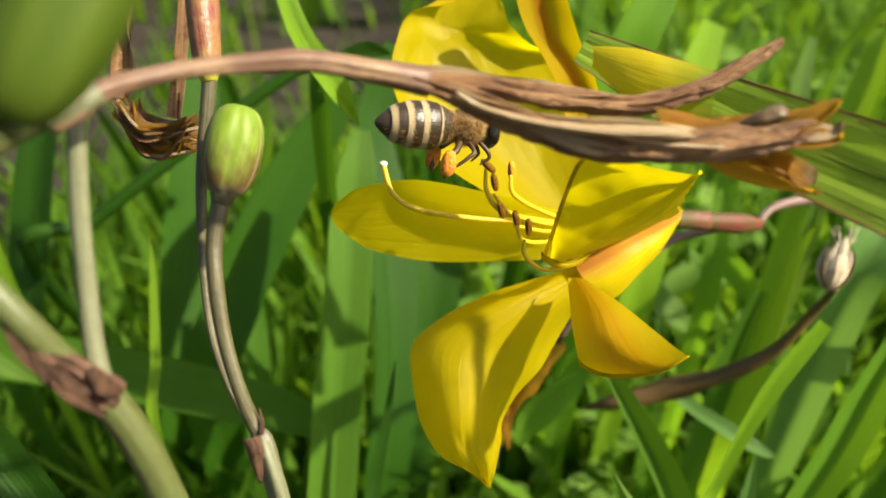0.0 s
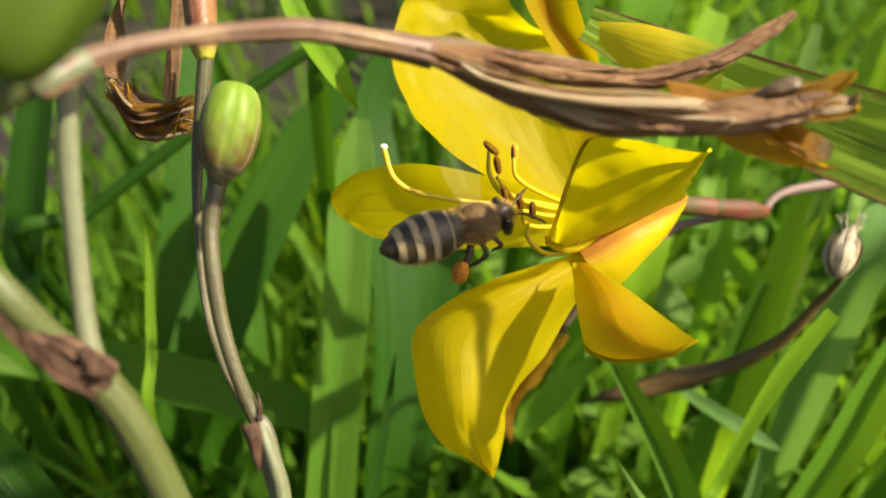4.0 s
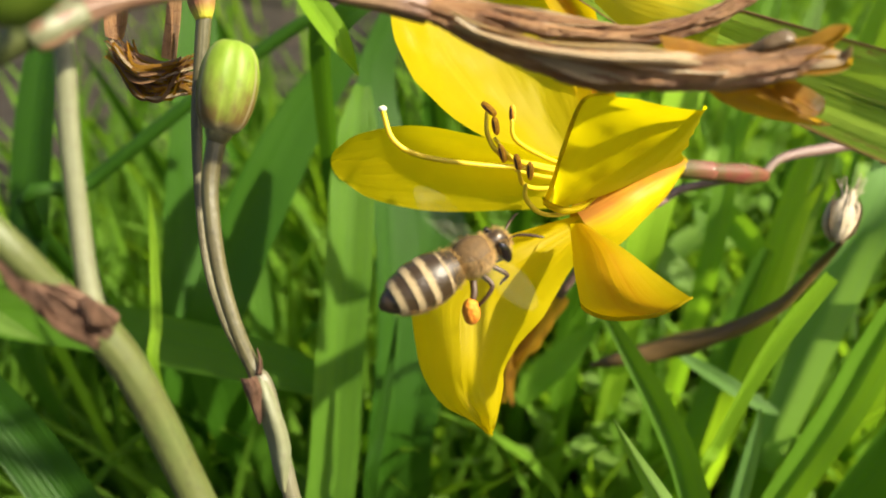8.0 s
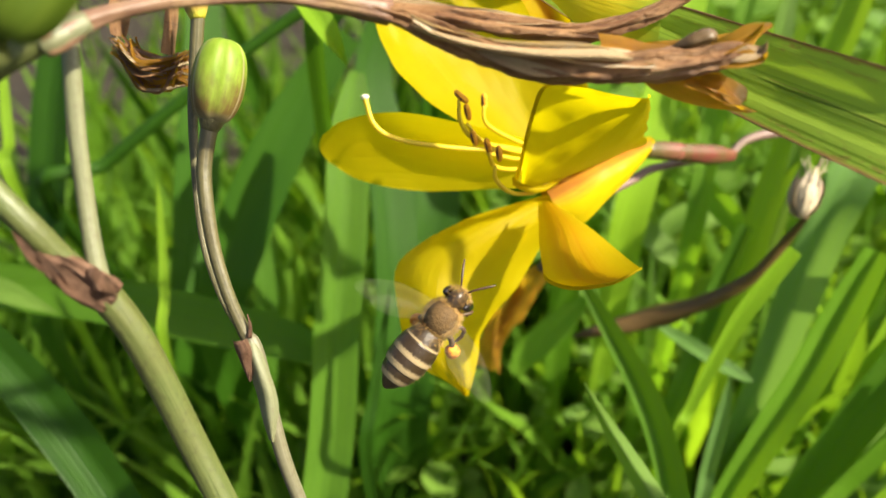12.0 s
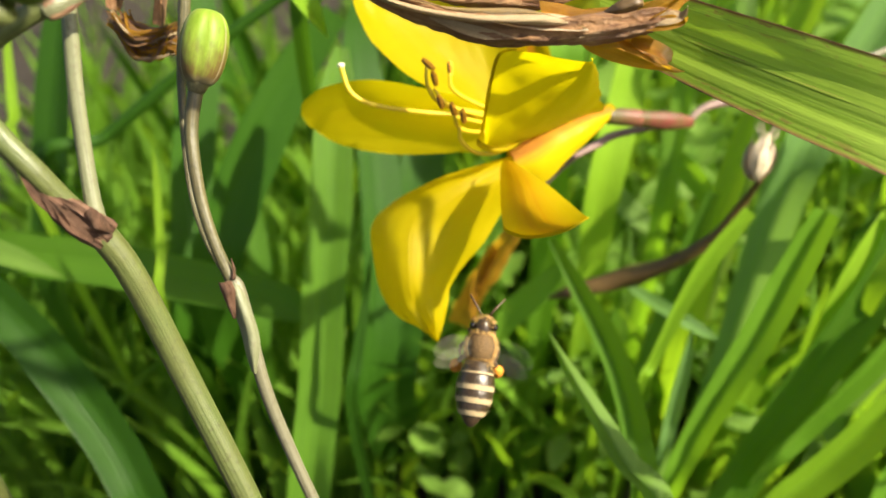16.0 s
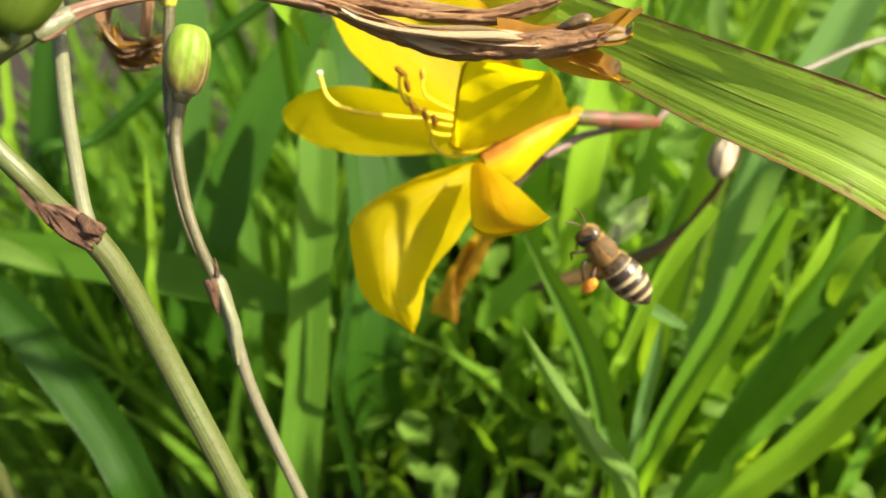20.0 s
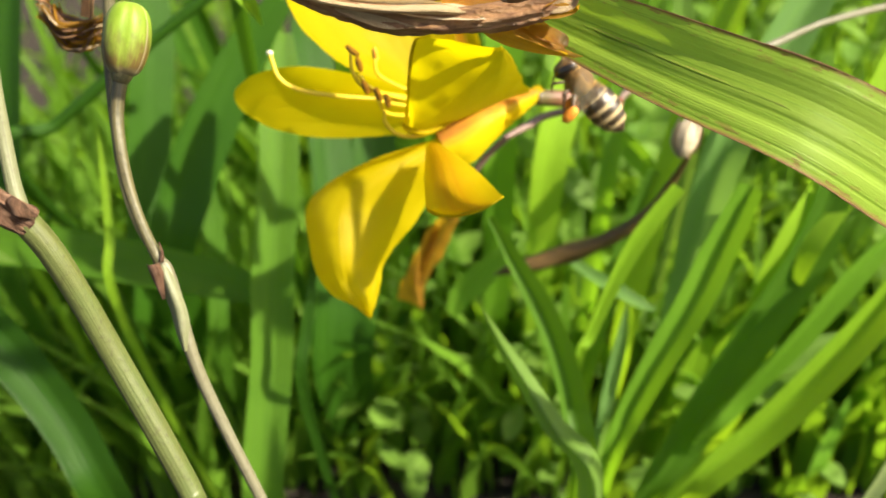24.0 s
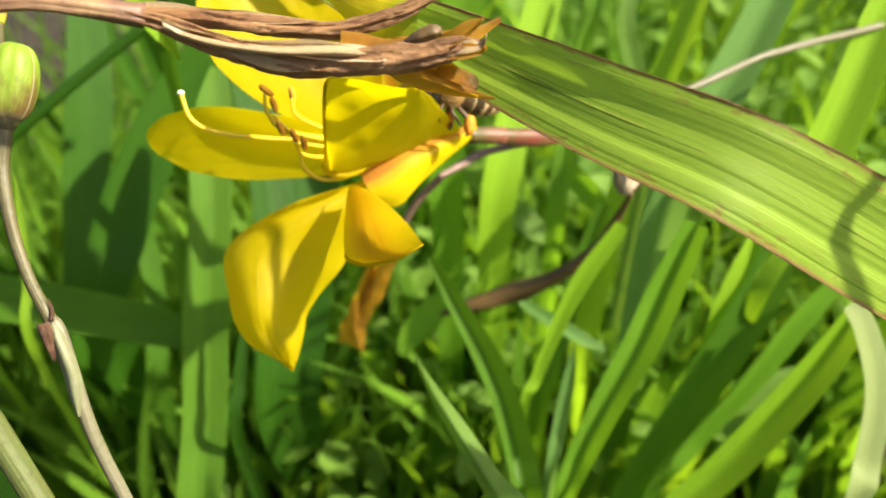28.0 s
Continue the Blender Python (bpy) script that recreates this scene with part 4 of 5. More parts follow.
for i in range(22):
    a = rng.uniform(0, 2 * math.pi)
    out = np.array((math.cos(a), -0.5 * abs(math.sin(a)), 0.6 * math.sin(a)))
    p = np.array((62.9, 109.4, 138.4))
    make("scale", blade([p - axis * 2.0 + out * 0.9, p + out * 2.4, p + axis * 2.6 + out * 2.6, p + axis * rng.uniform(4.2, 6.2) + out * rng.uniform(0.8, 2.0)], [0.3, 0.7, 0.6, 0.08], out, keel=0.4, steps=8, cols=4), TAN if i % 6 else PEDICEL, tuft)
for i in range(14):
    a = rng.uniform(0, 2 * math.pi)
    out = np.array((math.cos(a), -0.5 * abs(math.sin(a)), 0.6 * math.sin(a)))
    p = np.array((64.1, 111.8, 141.8)) + out * rng.uniform(0.2, 1.2)
    make("thread", tube([p, p + axis * 1.6 + out * 0.6, p + axis * rng.uniform(2.4, 4.2) + out * rng.uniform(0.6, 2.2)], [0.16, 0.13, 0.05], sides=6, steps=8), TAN, tuft)
hang = thing("hanging_dead_petal", (17.9, 109.2, 124.9), "hanging orange-brown dead petal", "withered flower")
make("dead_petal", petal([((18.0, 108.3, 126.3), (19.6, 106.6, 126.8), (20.7, 107.3, 124.9)), ((13.6, 111.0, 116.3), (15.6, 107.8, 117.4), (17.6, 109.6, 114.3)), ((8.2, 112.4, 104.3), (10.8, 109.6, 105.9), (13.1, 111.6, 103.2)), ((6.1, 113.7, 96.4), (8.7, 112.1, 96.9), (11.4, 112.5, 94.7))], ruffle=1.2, seed=14.0), WITHERED, hang)
make("dead_petal", blade([(15.6, 108.6, 121.2), (13.2, 109.0, 113.5), (11.7, 108.0, 106.5), (12.2, 106.0, 100.8)], [1.2, 1.5, 1.0, 0.3], CAMWARD, keel=0.8, wave=0.8, twist=30), WITHERED, hang)
make("stalk", tube([(19.0, 107.2, 126.2), (24.6, 107.6, 136.6), (29.8, 107.8, 142.5)], [0.8, 0.7, 0.7]), STEM_PURPLE, hang)

# ---- leaves ----


def root(p, dx, dy):
    """The way of a leaf from its last seen place down to the soil."""
    p = np.array(p, float)
    return [tuple(p + np.array((dx * 0.4, dy * 0.35, -0.5 * p[2]))), (p[0] + dx, p[1] + dy, -5.0)]


def leaf(parent, spine, half, facing=CAMWARD, down=(0, 20), material=None, label="", **k):
    spine, half = list(spine), list(half)
    if facing is CAMWARD:
        p = spine[0]
        facing = (0.75 * math.sin(p[0] * 1.7 + p[2] * 0.9), -0.82, 0.57 + 0.25 * math.cos(p[1] * 2.3))
    if down is not None:
        spine += root(spine[-1], *down)
        half += [half[-1] * 0.9, half[-1] * 0.7]
    return make("leaf", blade(spine, half, facing, steps=max(26, 6 * len(spine)), **k), material or LEAF, parent, label)


big = thing("broad_daylily_leaf", (137.6, 39.2, 108.7), "broad green arching leaf with rusty brown edges", "leaf")
blade_ob = leaf(big, [(14.7, 85.7, 186.2), (26.7, 79.3, 182.4), (36.8, 69.2, 181.6), (45.8, 58.6, 181.7), (57.2, 51.2, 179.5), (71.1, 49.9, 171.3), (85.7, 49.6, 161.1), (107.9, 47.6, 141.6), (137.6, 39.2, 108.7)], [1.8, 3.6, 4.4, 4.9, 5.3, 6.0, 6.2, 6.3, 6.3], down=(20, 30), facing=(-0.2, -0.8, 0.5), material=LEAF_RUST, keel=0.14, cols=33, wave=0.3, folds=((-0.72, 0.1), (-0.3, -0.2), (0.05, 0.14), (0.34, -0.12), (0.62, 0.1)))
rim = np.array([v.co for v in blade_ob.data.vertices]).reshape(-1, 33, 3) / MM + np.array(big["base"])
for k in (0, 32):
    edge = rim[:-16:2, k]
    make("dried_edge", tube(list(edge), [0.05 + 0.09 * abs(jitter(p, 3.0, k)) for p in edge], sides=6, steps=3 * len(edge), rough=0.4, seed=k), DRY, big, "thin rusty dried leaf edge")
make("midrib", tube(list(rim[1:-16:3, 16] + np.array((0, 0.25, -0.15))), [0.3] * len(rim[1:-16:3]), sides=8), LEAF_RUST, big)

make("yellowed_tip", petal([((15.4, 84.2, 186.8), (15.6, 83.4, 186.3), (15.6, 83.4, 184.9)), ((19.4, 82.5, 187.2), (19.4, 80.3, 186.1), (18.8, 79.6, 183.0)), ((23.6, 80.4, 187.0), (23.8, 78.0, 185.6), (23.0, 76.8, 181.9)), ((26.6, 78.7, 186.6), (26.6, 76.6, 185.0), (26.0, 75.4, 181.9))], ruffle=0.4, seed=12.0), YELLOWED, big, "yellowed soft leaf tip")

left = thing("daylily_clump", (-15, 190, 0), "clump of strap-like green daylily leaves", "plant", "daylily clumps")
leaf(left, [(-15.4, 144.0, 146.7), (-16.1, 138.3, 141.4), (-17.1, 132.8, 134.9), (-17.8, 121.9, 122.1), (-19.4, 112.3, 109.8), (-20.9, 100.5, 91.5), (-24.8, 83.8, 63.6)], [1.5, 3.4, 4.1, 4.4, 4.5, 4.5, 4.5], facing=(0.3, -0.8, 0.6), material=LEAF_MID, keel=0.45)
leaf(left, [(-24.1, 112.8, 100.7), (-32.7, 114.4, 103.0), (-52.5, 118.2, 105.6), (-75.3, 122.4, 107.5), (-101.5, 125.8, 106.7), (-133.4, 126.7, 94.1)], [3.0, 4.2, 4.9, 5.0, 5.0, 4.6], down=(-20, 20), facing=(0.1, -0.6, 0.8), material=LEAF_MID)
leaf(left, [(-12.1, 110.4, 164.2), (-15.8, 114.3, 169.1), (-20.9, 119.6, 174.6), (-24.1, 125.2, 181.3), (-26.5, 132.2, 188.4)], [0.1, 2.0, 1.8, 1.5, 1.5], down=None, keel=0.6, material=LEAF_LIME, facing=(0.4, -0.7, 0.6))
leaf(left, [(-48.0, 114.6, 142.4), (-47.4, 110.2, 136.1), (-47.3, 103.4, 125.0), (-47.4, 97.0, 113.1)], [0.05, 0.65, 0.9, 0.9], facing=(0.2, -0.8, 0.6), material=LEAF_LIME)
leaf(left, [(-19.7, 166.8, 144.4), (-29.2, 158.5, 134.0), (-37.4, 148.9, 121.7), (-44.6, 139.4, 108.0), (-50.0, 130.2, 90.7)], [3.0, 5.0, 6.0, 6.0, 5.5], material=LEAF_SHADED)
leaf(left, [(-83.8, 169.9, 148.5), (-86.5, 157.5, 130.9), (-88.8, 146.7, 112.2), (-91.2, 133.9, 87.8)], [4.4, 5.8, 5.8, 5.6], material=LEAF_SHADED)
leaf(left, [(-80.4, 97.7, 122.4), (-68.4, 90.0, 111.4), (-56.5, 80.2, 97.5), (-49.5, 72.0, 82.9)], [4.0, 4.9, 5.0, 4.8], facing=(0.0, -0.8, 0.55), keel=0.35, material=LEAF_SHADED)
leaf(left, [(-10.8, 183.8, 147.8), (-15.9, 173.5, 133.1), (-12.1, 158.8, 112.1), (-10.7, 140.7, 89.0), (-13.3, 125.0, 63.7)], [3, 5, 6, 6, 6], material=LEAF_SHADED)
make("old_stalk", tube([(-25.6, 162.3, 153.3), (-32.6, 160.7, 149.7), (-46.7, 155.9, 141.3), (-58.5, 151.6, 133.8), (-73.1, 146.6, 123.9), (-85.9, 143.5, 115.3), (-95, 215, -3)], [1.3, 1.4, 1.4, 1.5, 1.5, 1.6, 1.6]), LEAF_SHADED, left, "dark old stalk")
leaf(left, [(-8.5, 129.4, 167.8), (-12.3, 131.1, 167.4), (-17.2, 131.4, 163.5), (-20.6, 131.3, 156.4)], [0.2, 1.7, 2.6, 2.8], down=(0, 20), material=LEAF_SHADED)
leaf(left, [(-44.1, 154.4, 105.8), (-42.9, 148.5, 97.4), (-41.6, 139.7, 84.8), (-42.7, 128.8, 65.0)], [1.0, 2.6, 2.8, 2.8], material=LEAF_MID)
leaf(left, [(-76.1, 116.0, 108.1), (-82.3, 117.5, 110.3), (-90.0, 119.7, 112.0), (-110.4, 125.6, 112.0)], [0.1, 1.6, 2.6, 3.0], down=(-20, 20), material=LEAF_PALE, facing=(0.1, -0.6, 0.8))
leaf(left, [(-8.2, 108.2, 120.6), (-9.7, 103.1, 112.1), (-11.8, 98.0, 102.0), (-13.6, 94.3, 89.6)], [0.1, 0.8, 1.2, 1.3], material=LEAF_SHADED)
leaf(left, [(-60.3, 200.8, 144.1), (-61.0, 185.6, 122.4), (-63.8, 167.3, 96.3), (-64.5, 145.7, 65.5)], [4, 6, 6, 6], material=LEAF_SHADED)
leaf(left, [(0.8, 172.3, 117.4), (-1.8, 156.8, 100.8), (-5.8, 141.7, 79.2), (-8.6, 130.2, 57.2)], [4, 6, 6, 5], material=LEAF_SHADED)

leaf(left, [(-88.2, 152.0, 152.2), (-87.0, 145.0, 145.6), (-84.5, 135.0, 137.1), (-81.4, 126.0, 131.0)], [0.3, 0.9, 1.1, 1.1], facing=(0.3, -0.8, 0.5), material=LEAF_LIME)
rng = np.random.RandomState(47)
for i in range(16):
    foot = np.array((rng.uniform(-75, 45), rng.uniform(185, 290), -5.0))
    lift = radians(rng.uniform(66, 114))
    reach = rng.uniform(95, 150)
    way = np.array((math.cos(lift), rng.uniform(-0.25, 0.15), math.sin(lift)))
    w = rng.uniform(3.0, 5.5)
    leaf(left, [foot + way * reach, foot + way * reach * 0.8, foot + way * reach * 0.45, foot], [0.3, w * 0.8, w, w * 0.8], down=None, keel=rng.uniform(0.2, 0.6), facing=(rng.uniform(-0.5, 0.5), -0.8, 0.4), twist=rng.uniform(-30, 30), material=(LEAF_SHADED, LEAF_SHADED, LEAF_MID)[i % 3])
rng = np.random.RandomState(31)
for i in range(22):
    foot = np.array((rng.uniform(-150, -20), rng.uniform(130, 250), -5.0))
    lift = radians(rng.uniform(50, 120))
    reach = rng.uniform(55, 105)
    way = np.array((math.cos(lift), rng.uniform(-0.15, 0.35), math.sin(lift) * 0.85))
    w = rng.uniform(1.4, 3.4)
    leaf(left, [foot + way * reach + np.array((0.12 * reach * math.cos(lift), 0, -0.12 * reach)), foot + way * reach * 0.75, foot + way * reach * 0.4, foot], [0.1, w * 0.8, w, w * 0.9], down=None, keel=rng.uniform(0.2, 0.7), facing=(rng.uniform(-0.7, 0.7), -0.7, 0.6), twist=rng.uniform(-30, 30), material=(LEAF_SHADED, LEAF_SHADED, LEAF_MID)[i % 3])

right = thing("daylily_clump", (70, 170, 0), "clump of strap-like green daylily leaves", "plant", "daylily clumps")
leaf(right, [(26.5, 110.0, 121.8), (31.2, 102.0, 115.9), (35.3, 97.0, 109.7), (38.9, 91.0, 102.9), (41.5, 84.0, 94.0), (42.8, 78.0, 83.7)], [0.69, 1.8, 2.5, 2.77, 2.91, 2.81], keel=1.5, facing=(0.25, -0.65, 0.6), material=LEAF_MID)
leaf(right, [(23.5, 79.5, 126.8), (26.4, 74.0, 124.0), (30.0, 69.0, 120.3), (34.9, 63.0, 114.5), (41.0, 57.0, 106.4)], [0.08, 0.95, 1.5, 1.9, 2.2], keel=-1.5, facing=(0.05, -0.85, 0.45), material=LEAF_PALE)
leaf(right, [(75.0, 104.0, 132.2), (70.0, 100.0, 119.1), (65.9, 96.5, 109.0), (60.6, 93.0, 98.3), (55.2, 89.5, 84.9), (51.3, 86.5, 71.4)], [2.28, 3.3, 3.38, 3.13, 2.74, 2.12], keel=0.8, facing=(-0.25, -0.8, 0.6), material=LEAF)
leaf(right, [(97.0, 115.0, 123.4), (94.4, 111.0, 110.3), (88.7, 107.0, 98.8), (80.4, 102.0, 84.9), (70.3, 95.0, 67.3), (63.5, 90.0, 52.7)], [3.3, 4.26, 4.54, 4.49, 4.27, 3.82], keel=0.35, facing=(-0.1, -0.85, 0.5), material=LEAF_MID)
leaf(right, [(108.9, 99.0, 121.4), (102.7, 95.0, 108.3), (93.8, 91.0, 95.0), (82.6, 87.0, 80.4), (67.2, 83.0, 62.1)], [1.54, 3.19, 3.79, 3.77, 3.42], keel=0.9, facing=(-0.15, -0.75, 0.65), material=LEAF_LIME)
leaf(right, [(110.8, 110.0, 116.6), (101.2, 105.0, 107.5), (92.4, 101.0, 95.3), (81.3, 97.0, 79.4), (73.7, 94.0, 68.5)], [1.66, 2.84, 3.1, 2.69, 2.39], keel=0.5, facing=(0.3, -0.8, 0.5))
leaf(right, [(86.1, 132.0, 63.0), (85.2, 131.0, 59.8), (82.7, 129.5, 51.9), (79.4, 127.0, 40.9), (77.7, 126.0, 35.5)], [0.32, 2.38, 3.3, 2.93, 2.51], keel=0.2, facing=(0.2, -0.7, 0.7), material=LEAF_LIME)
leaf(right, [(127.3, 138.7, 55.4), (119.5, 135.3, 50.5), (110.7, 131.1, 41.9), (106.4, 125.0, 30.3)], [0.6, 5.0, 7.0, 5.0], facing=(0, -0.5, 0.9), material=LEAF_PALE)
leaf(right, [(97.3, 87.0, 126.7), (99.5, 83.9, 123.6), (101.9, 78.5, 114.5), (100.8, 72.7, 103.4), (98.6, 68.5, 94.6)], [1.6, 2.4, 2.7, 2.8, 2.8], facing=(0.2, -0.7, 0.7), material=LEAF_CREAM)
leaf(right, [(123.5, 122.2, 48.6), (121.3, 119.2, 44.4), (117.9, 115.5, 37.6), (114.3, 110.8, 29.5)], [0.1, 2.0, 3.0, 3.2])
leaf(right, [(53.9, 99.0, 107.8), (52.6, 95.0, 101.4), (50.4, 90.0, 91.7), (48.7, 86.0, 81.1)], [0.17, 1.23, 1.42, 1.11], keel=0.5, facing=(-0.3, -0.8, 0.6), material=LEAF_BLUE)
leaf(right, [(103.9, 154.7, 169.0), (98.7, 147.1, 158.1), (92.4, 140.8, 147.7), (85.7, 134.7, 137.6), (76.4, 125.8, 120.7)], [3, 4.0, 4.5, 4.7, 4.6], keel=0.5, facing=(-0.2, -0.8, 0.65), material=LEAF_BLUE)
leaf(right, [(124.5, 145.8, 170.2), (116.7, 137.4, 156.9), (109.0, 127.7, 140.1), (101.6, 120.1, 126.5), (89.0, 110.2, 105.4)], [2.6, 4.0, 4.6, 4.8, 4.6], keel=0.6, facing=(-0.1, -0.8, 0.6), material=LEAF_LIME)
leaf(right, [(92.2, 170.5, 156.7), (88.2, 164.1, 147.5), (81.9, 157.0, 134.5), (73.0, 146.4, 113.9), (63.3, 128.2, 82.3)], [2.5, 3.4, 3.8, 3.8, 3.8], facing=(-1.0, -0.7, 0.3), material=LEAF_LIME)
leaf(right, [(59.0, 179.0, 154.8), (54.6, 171.6, 144.2), (48.6, 159.6, 127.1), (42.6, 146.9, 103.4)], [3, 4.4, 4.6, 4.6], facing=(0.3, -0.8, 0.6), material=LEAF_LIME)
leaf(right, [(67.9, 169.6, 155.3), (64.3, 162.4, 145.1), (60.5, 155.1, 129.1), (56.5, 142.5, 102.7)], [1.6, 2.2, 2.4, 2.4], facing=(-0.6, -0.8, 0.5))
leaf(right, [(73.5, 161.8, 158.1), (70.8, 154.9, 148.3), (73.8, 150.7, 136.8), (77.3, 147.6, 123.9)], [1.0, 2.0, 2.2, 1.8], material=LEAF_PALE)
leaf(right, [(43.9, 119.0, 102.9), (47.5, 117.0, 101.2), (53.3, 113.0, 99.5), (59.3, 110.0, 97.0), (63.0, 109.0, 95.3)], [0.27, 1.17, 1.52, 1.25, 0.36], down=None, keel=0.5, facing=(0.0, -0.6, 0.8), material=LEAF_BLUE)
leaf(right, [(33.7, 158.0, 111.0), (42.2, 154.2, 105.5), (52.0, 149.2, 98.3), (56.2, 146.6, 94.7)], [0.8, 2.8, 2.8, 1.0], down=None, material=LEAF_PALE)
leaf(right, [(52.4, 151.8, 115.9), (59.2, 150.5, 114.1), (66.3, 147.8, 107.4), (69.4, 145.8, 101.9)], [0.8, 2.8, 3.0, 1.0], down=None)
leaf(right, [(36.7, 149.0, 84.1), (29.0, 144.8, 78.1), (21.3, 141.8, 71.0), (18.1, 139.5, 64.9)], [0.5, 3.4, 3.4, 1.2], down=None)
leaf(right, [(44.5, 167.9, 167.0), (38.8, 162.2, 158.7), (34.0, 158.1, 145.9), (31.3, 151.7, 129.7)], [3.4, 4.6, 4.8, 4.6], facing=(0.2, -0.8, 0.6))
leaf(right, [(61.6, 105.0, 131.9), (54.5, 101.0, 123.1), (50.1, 98.0, 114.3), (46.1, 95.0, 103.3), (43.6, 93.0, 95.5)], [1.53, 2.02, 1.75, 1.39, 1.17], keel=0.6, facing=(0.4, -0.7, 0.6), material=LEAF_LIME)
leaf(right, [(67.4, 141.0, 110.4), (62.6, 136.0, 97.5), (58.2, 130.0, 84.6), (52.2, 121.0, 65.9)], [1.54, 2.36, 2.4, 2.47], keel=0.5, facing=(-0.4, -0.8, 0.5), material=LEAF_MID)
rng = np.random.RandomState(11)
for i in range(16):
    foot = np.array((rng.uniform(60, 190), rng.uniform(150, 230), -5.0))
    lift = radians(rng.uniform(48, 84))
    reach = rng.uniform(70, 130)
    way = np.array((math.cos(lift), rng.uniform(-0.1, 0.35), math.sin(lift) * 0.82))
    w = rng.uniform(1.2, 3.0)
    leaf(right, [foot + way * reach, foot + way * reach * 0.78 + np.array((-0.05, 0, 0.05)) * reach, foot + way * reach * 0.45, foot], [0.1, w * 0.8, w, w * 0.8], down=None, keel=rng.uniform(0.3, 0.8), facing=(rng.uniform(-1.0, 0.7), -0.7, 0.6), twist=rng.uniform(-25, 25), material=(LEAF_MID, LEAF, LEAF_SHADED)[i % 3])
# an unseen slim leaf, added sunward of the broad one to cast a shadow on it
shadow_caster = [tuple(np.array(p) + 33 * np.array(SUN)) for p in ((71.6, 53.4, 180.5), (70.7, 51.6, 176.5), (69.0, 49.7, 172.4), (69.8, 48.6, 168.1), (72.1, 47.0, 163.0), (73.7, 45.4, 157.9))]
leaf(right, shadow_caster, [0.3, 0.75, 0.85, 0.8, 0.85, 0.8], down=(30, 60), keel=0.5, wave=0.8, facing=SUN)
stick = thing("dry_twig", (88.7, 121.4, 156.3), "thin pale dry twig among the leaves", "twig")
make("twig", tube([(68.8, 110.4, 154.6), (77.8, 115.1, 155.6), (85.3, 120.1, 155.8), (89.5, 122.2, 156.0), (99.5, 127.6, 155.4), (110.5, 133.7, 154.2), (128.8, 142.8, 153.4)], [0.5, 0.7, 0.6, 0.65, 0.7, 0.7, 0.6], sides=8), STEM_PALE, stick)


def blades(count, area, tall, wide, lean, seed, gaps=0.0, bare=-1e9, clear=0.0):
    """Many loose grass blades as one geometry."""
    rng = np.random.RandomState(seed)
    pts, faces, uv = [], [], []
    k = 7
    for _ in range(count):
        x, y = rng.uniform(area[0], area[1]), rng.uniform(area[2], area[3])
        if gaps and noise.noise(Vector((x / 60, y / 60, seed))) < gaps - 0.5:
            continue
        if x < bare and y < 900 and rng.rand() < 0.97:
            continue
        if clear:
            away = math.hypot(x, y - 200)
            if away < clear * rng.uniform(1.0, 1.3) or rng.rand() > math.exp(-(away / 2100) ** 4) or (abs(x - 100) < 1000 and 500 < y < 1950):
                continue
        h, w = tall * rng.uniform(0.5, 1.2), wide * rng.uniform(0.5, 1.3)
        a, b = rng.uniform(0, 2 * math.pi), rng.uniform(0.1, lean)
        turn = a + math.pi / 2 + rng.uniform(-0.6, 0.6)
        o = len(pts)
        for i in range(k):
            s = i / (k - 1)
            ang = b * s * 1.25
            r = h * s * math.sin(ang) * 0.8
            ww = w * (1 - s ** 2.2) * 0.5 + 0.05
            cx, cy, cz = x + r * math.cos(a), y + r * math.sin(a), h * s * math.cos(ang * 0.75) - 6
            for e, lift in ((-1, 0.3), (0, 0.0), (1, 0.3)):
                pts.append((cx + e * ww * math.cos(turn), cy + e * ww * math.sin(turn), cz + lift * ww))
                uv.append(((e + 1) / 2, s * h / 100))
        for i in range(k - 1):
            for j in range(2):
                q = o + i * 3 + j
                faces.append((q, q + 1, q + 4, q + 3))
    return pts, faces, uv


stuff("short_grass", blades(11000, (-230, 420, 175, 500), 74, 4.6, 0.9, 3, 0.24, 10), GRASS, "dense short green grass and weeds on the soil", "grass")
stuff("tall_grass", blades(1500, (-260, 480, 250, 640), 150, 5.5, 0.8, 4, 0.42, 0), GRASS, "taller strap-like grass blades", "grass")
stuff("far_grass", blades(3200, (-900, 1100, 600, 2000), 150, 9.0, 1.1, 5), GRASS, "rough grass further off", "grass")
stuff("rough_grass", blades(15000, (-3000, 3000, -2800, 3200), 150, 10.0, 1.1, 15, 0.2, clear=750), GRASS, "rough grass all round the bed", "grass")


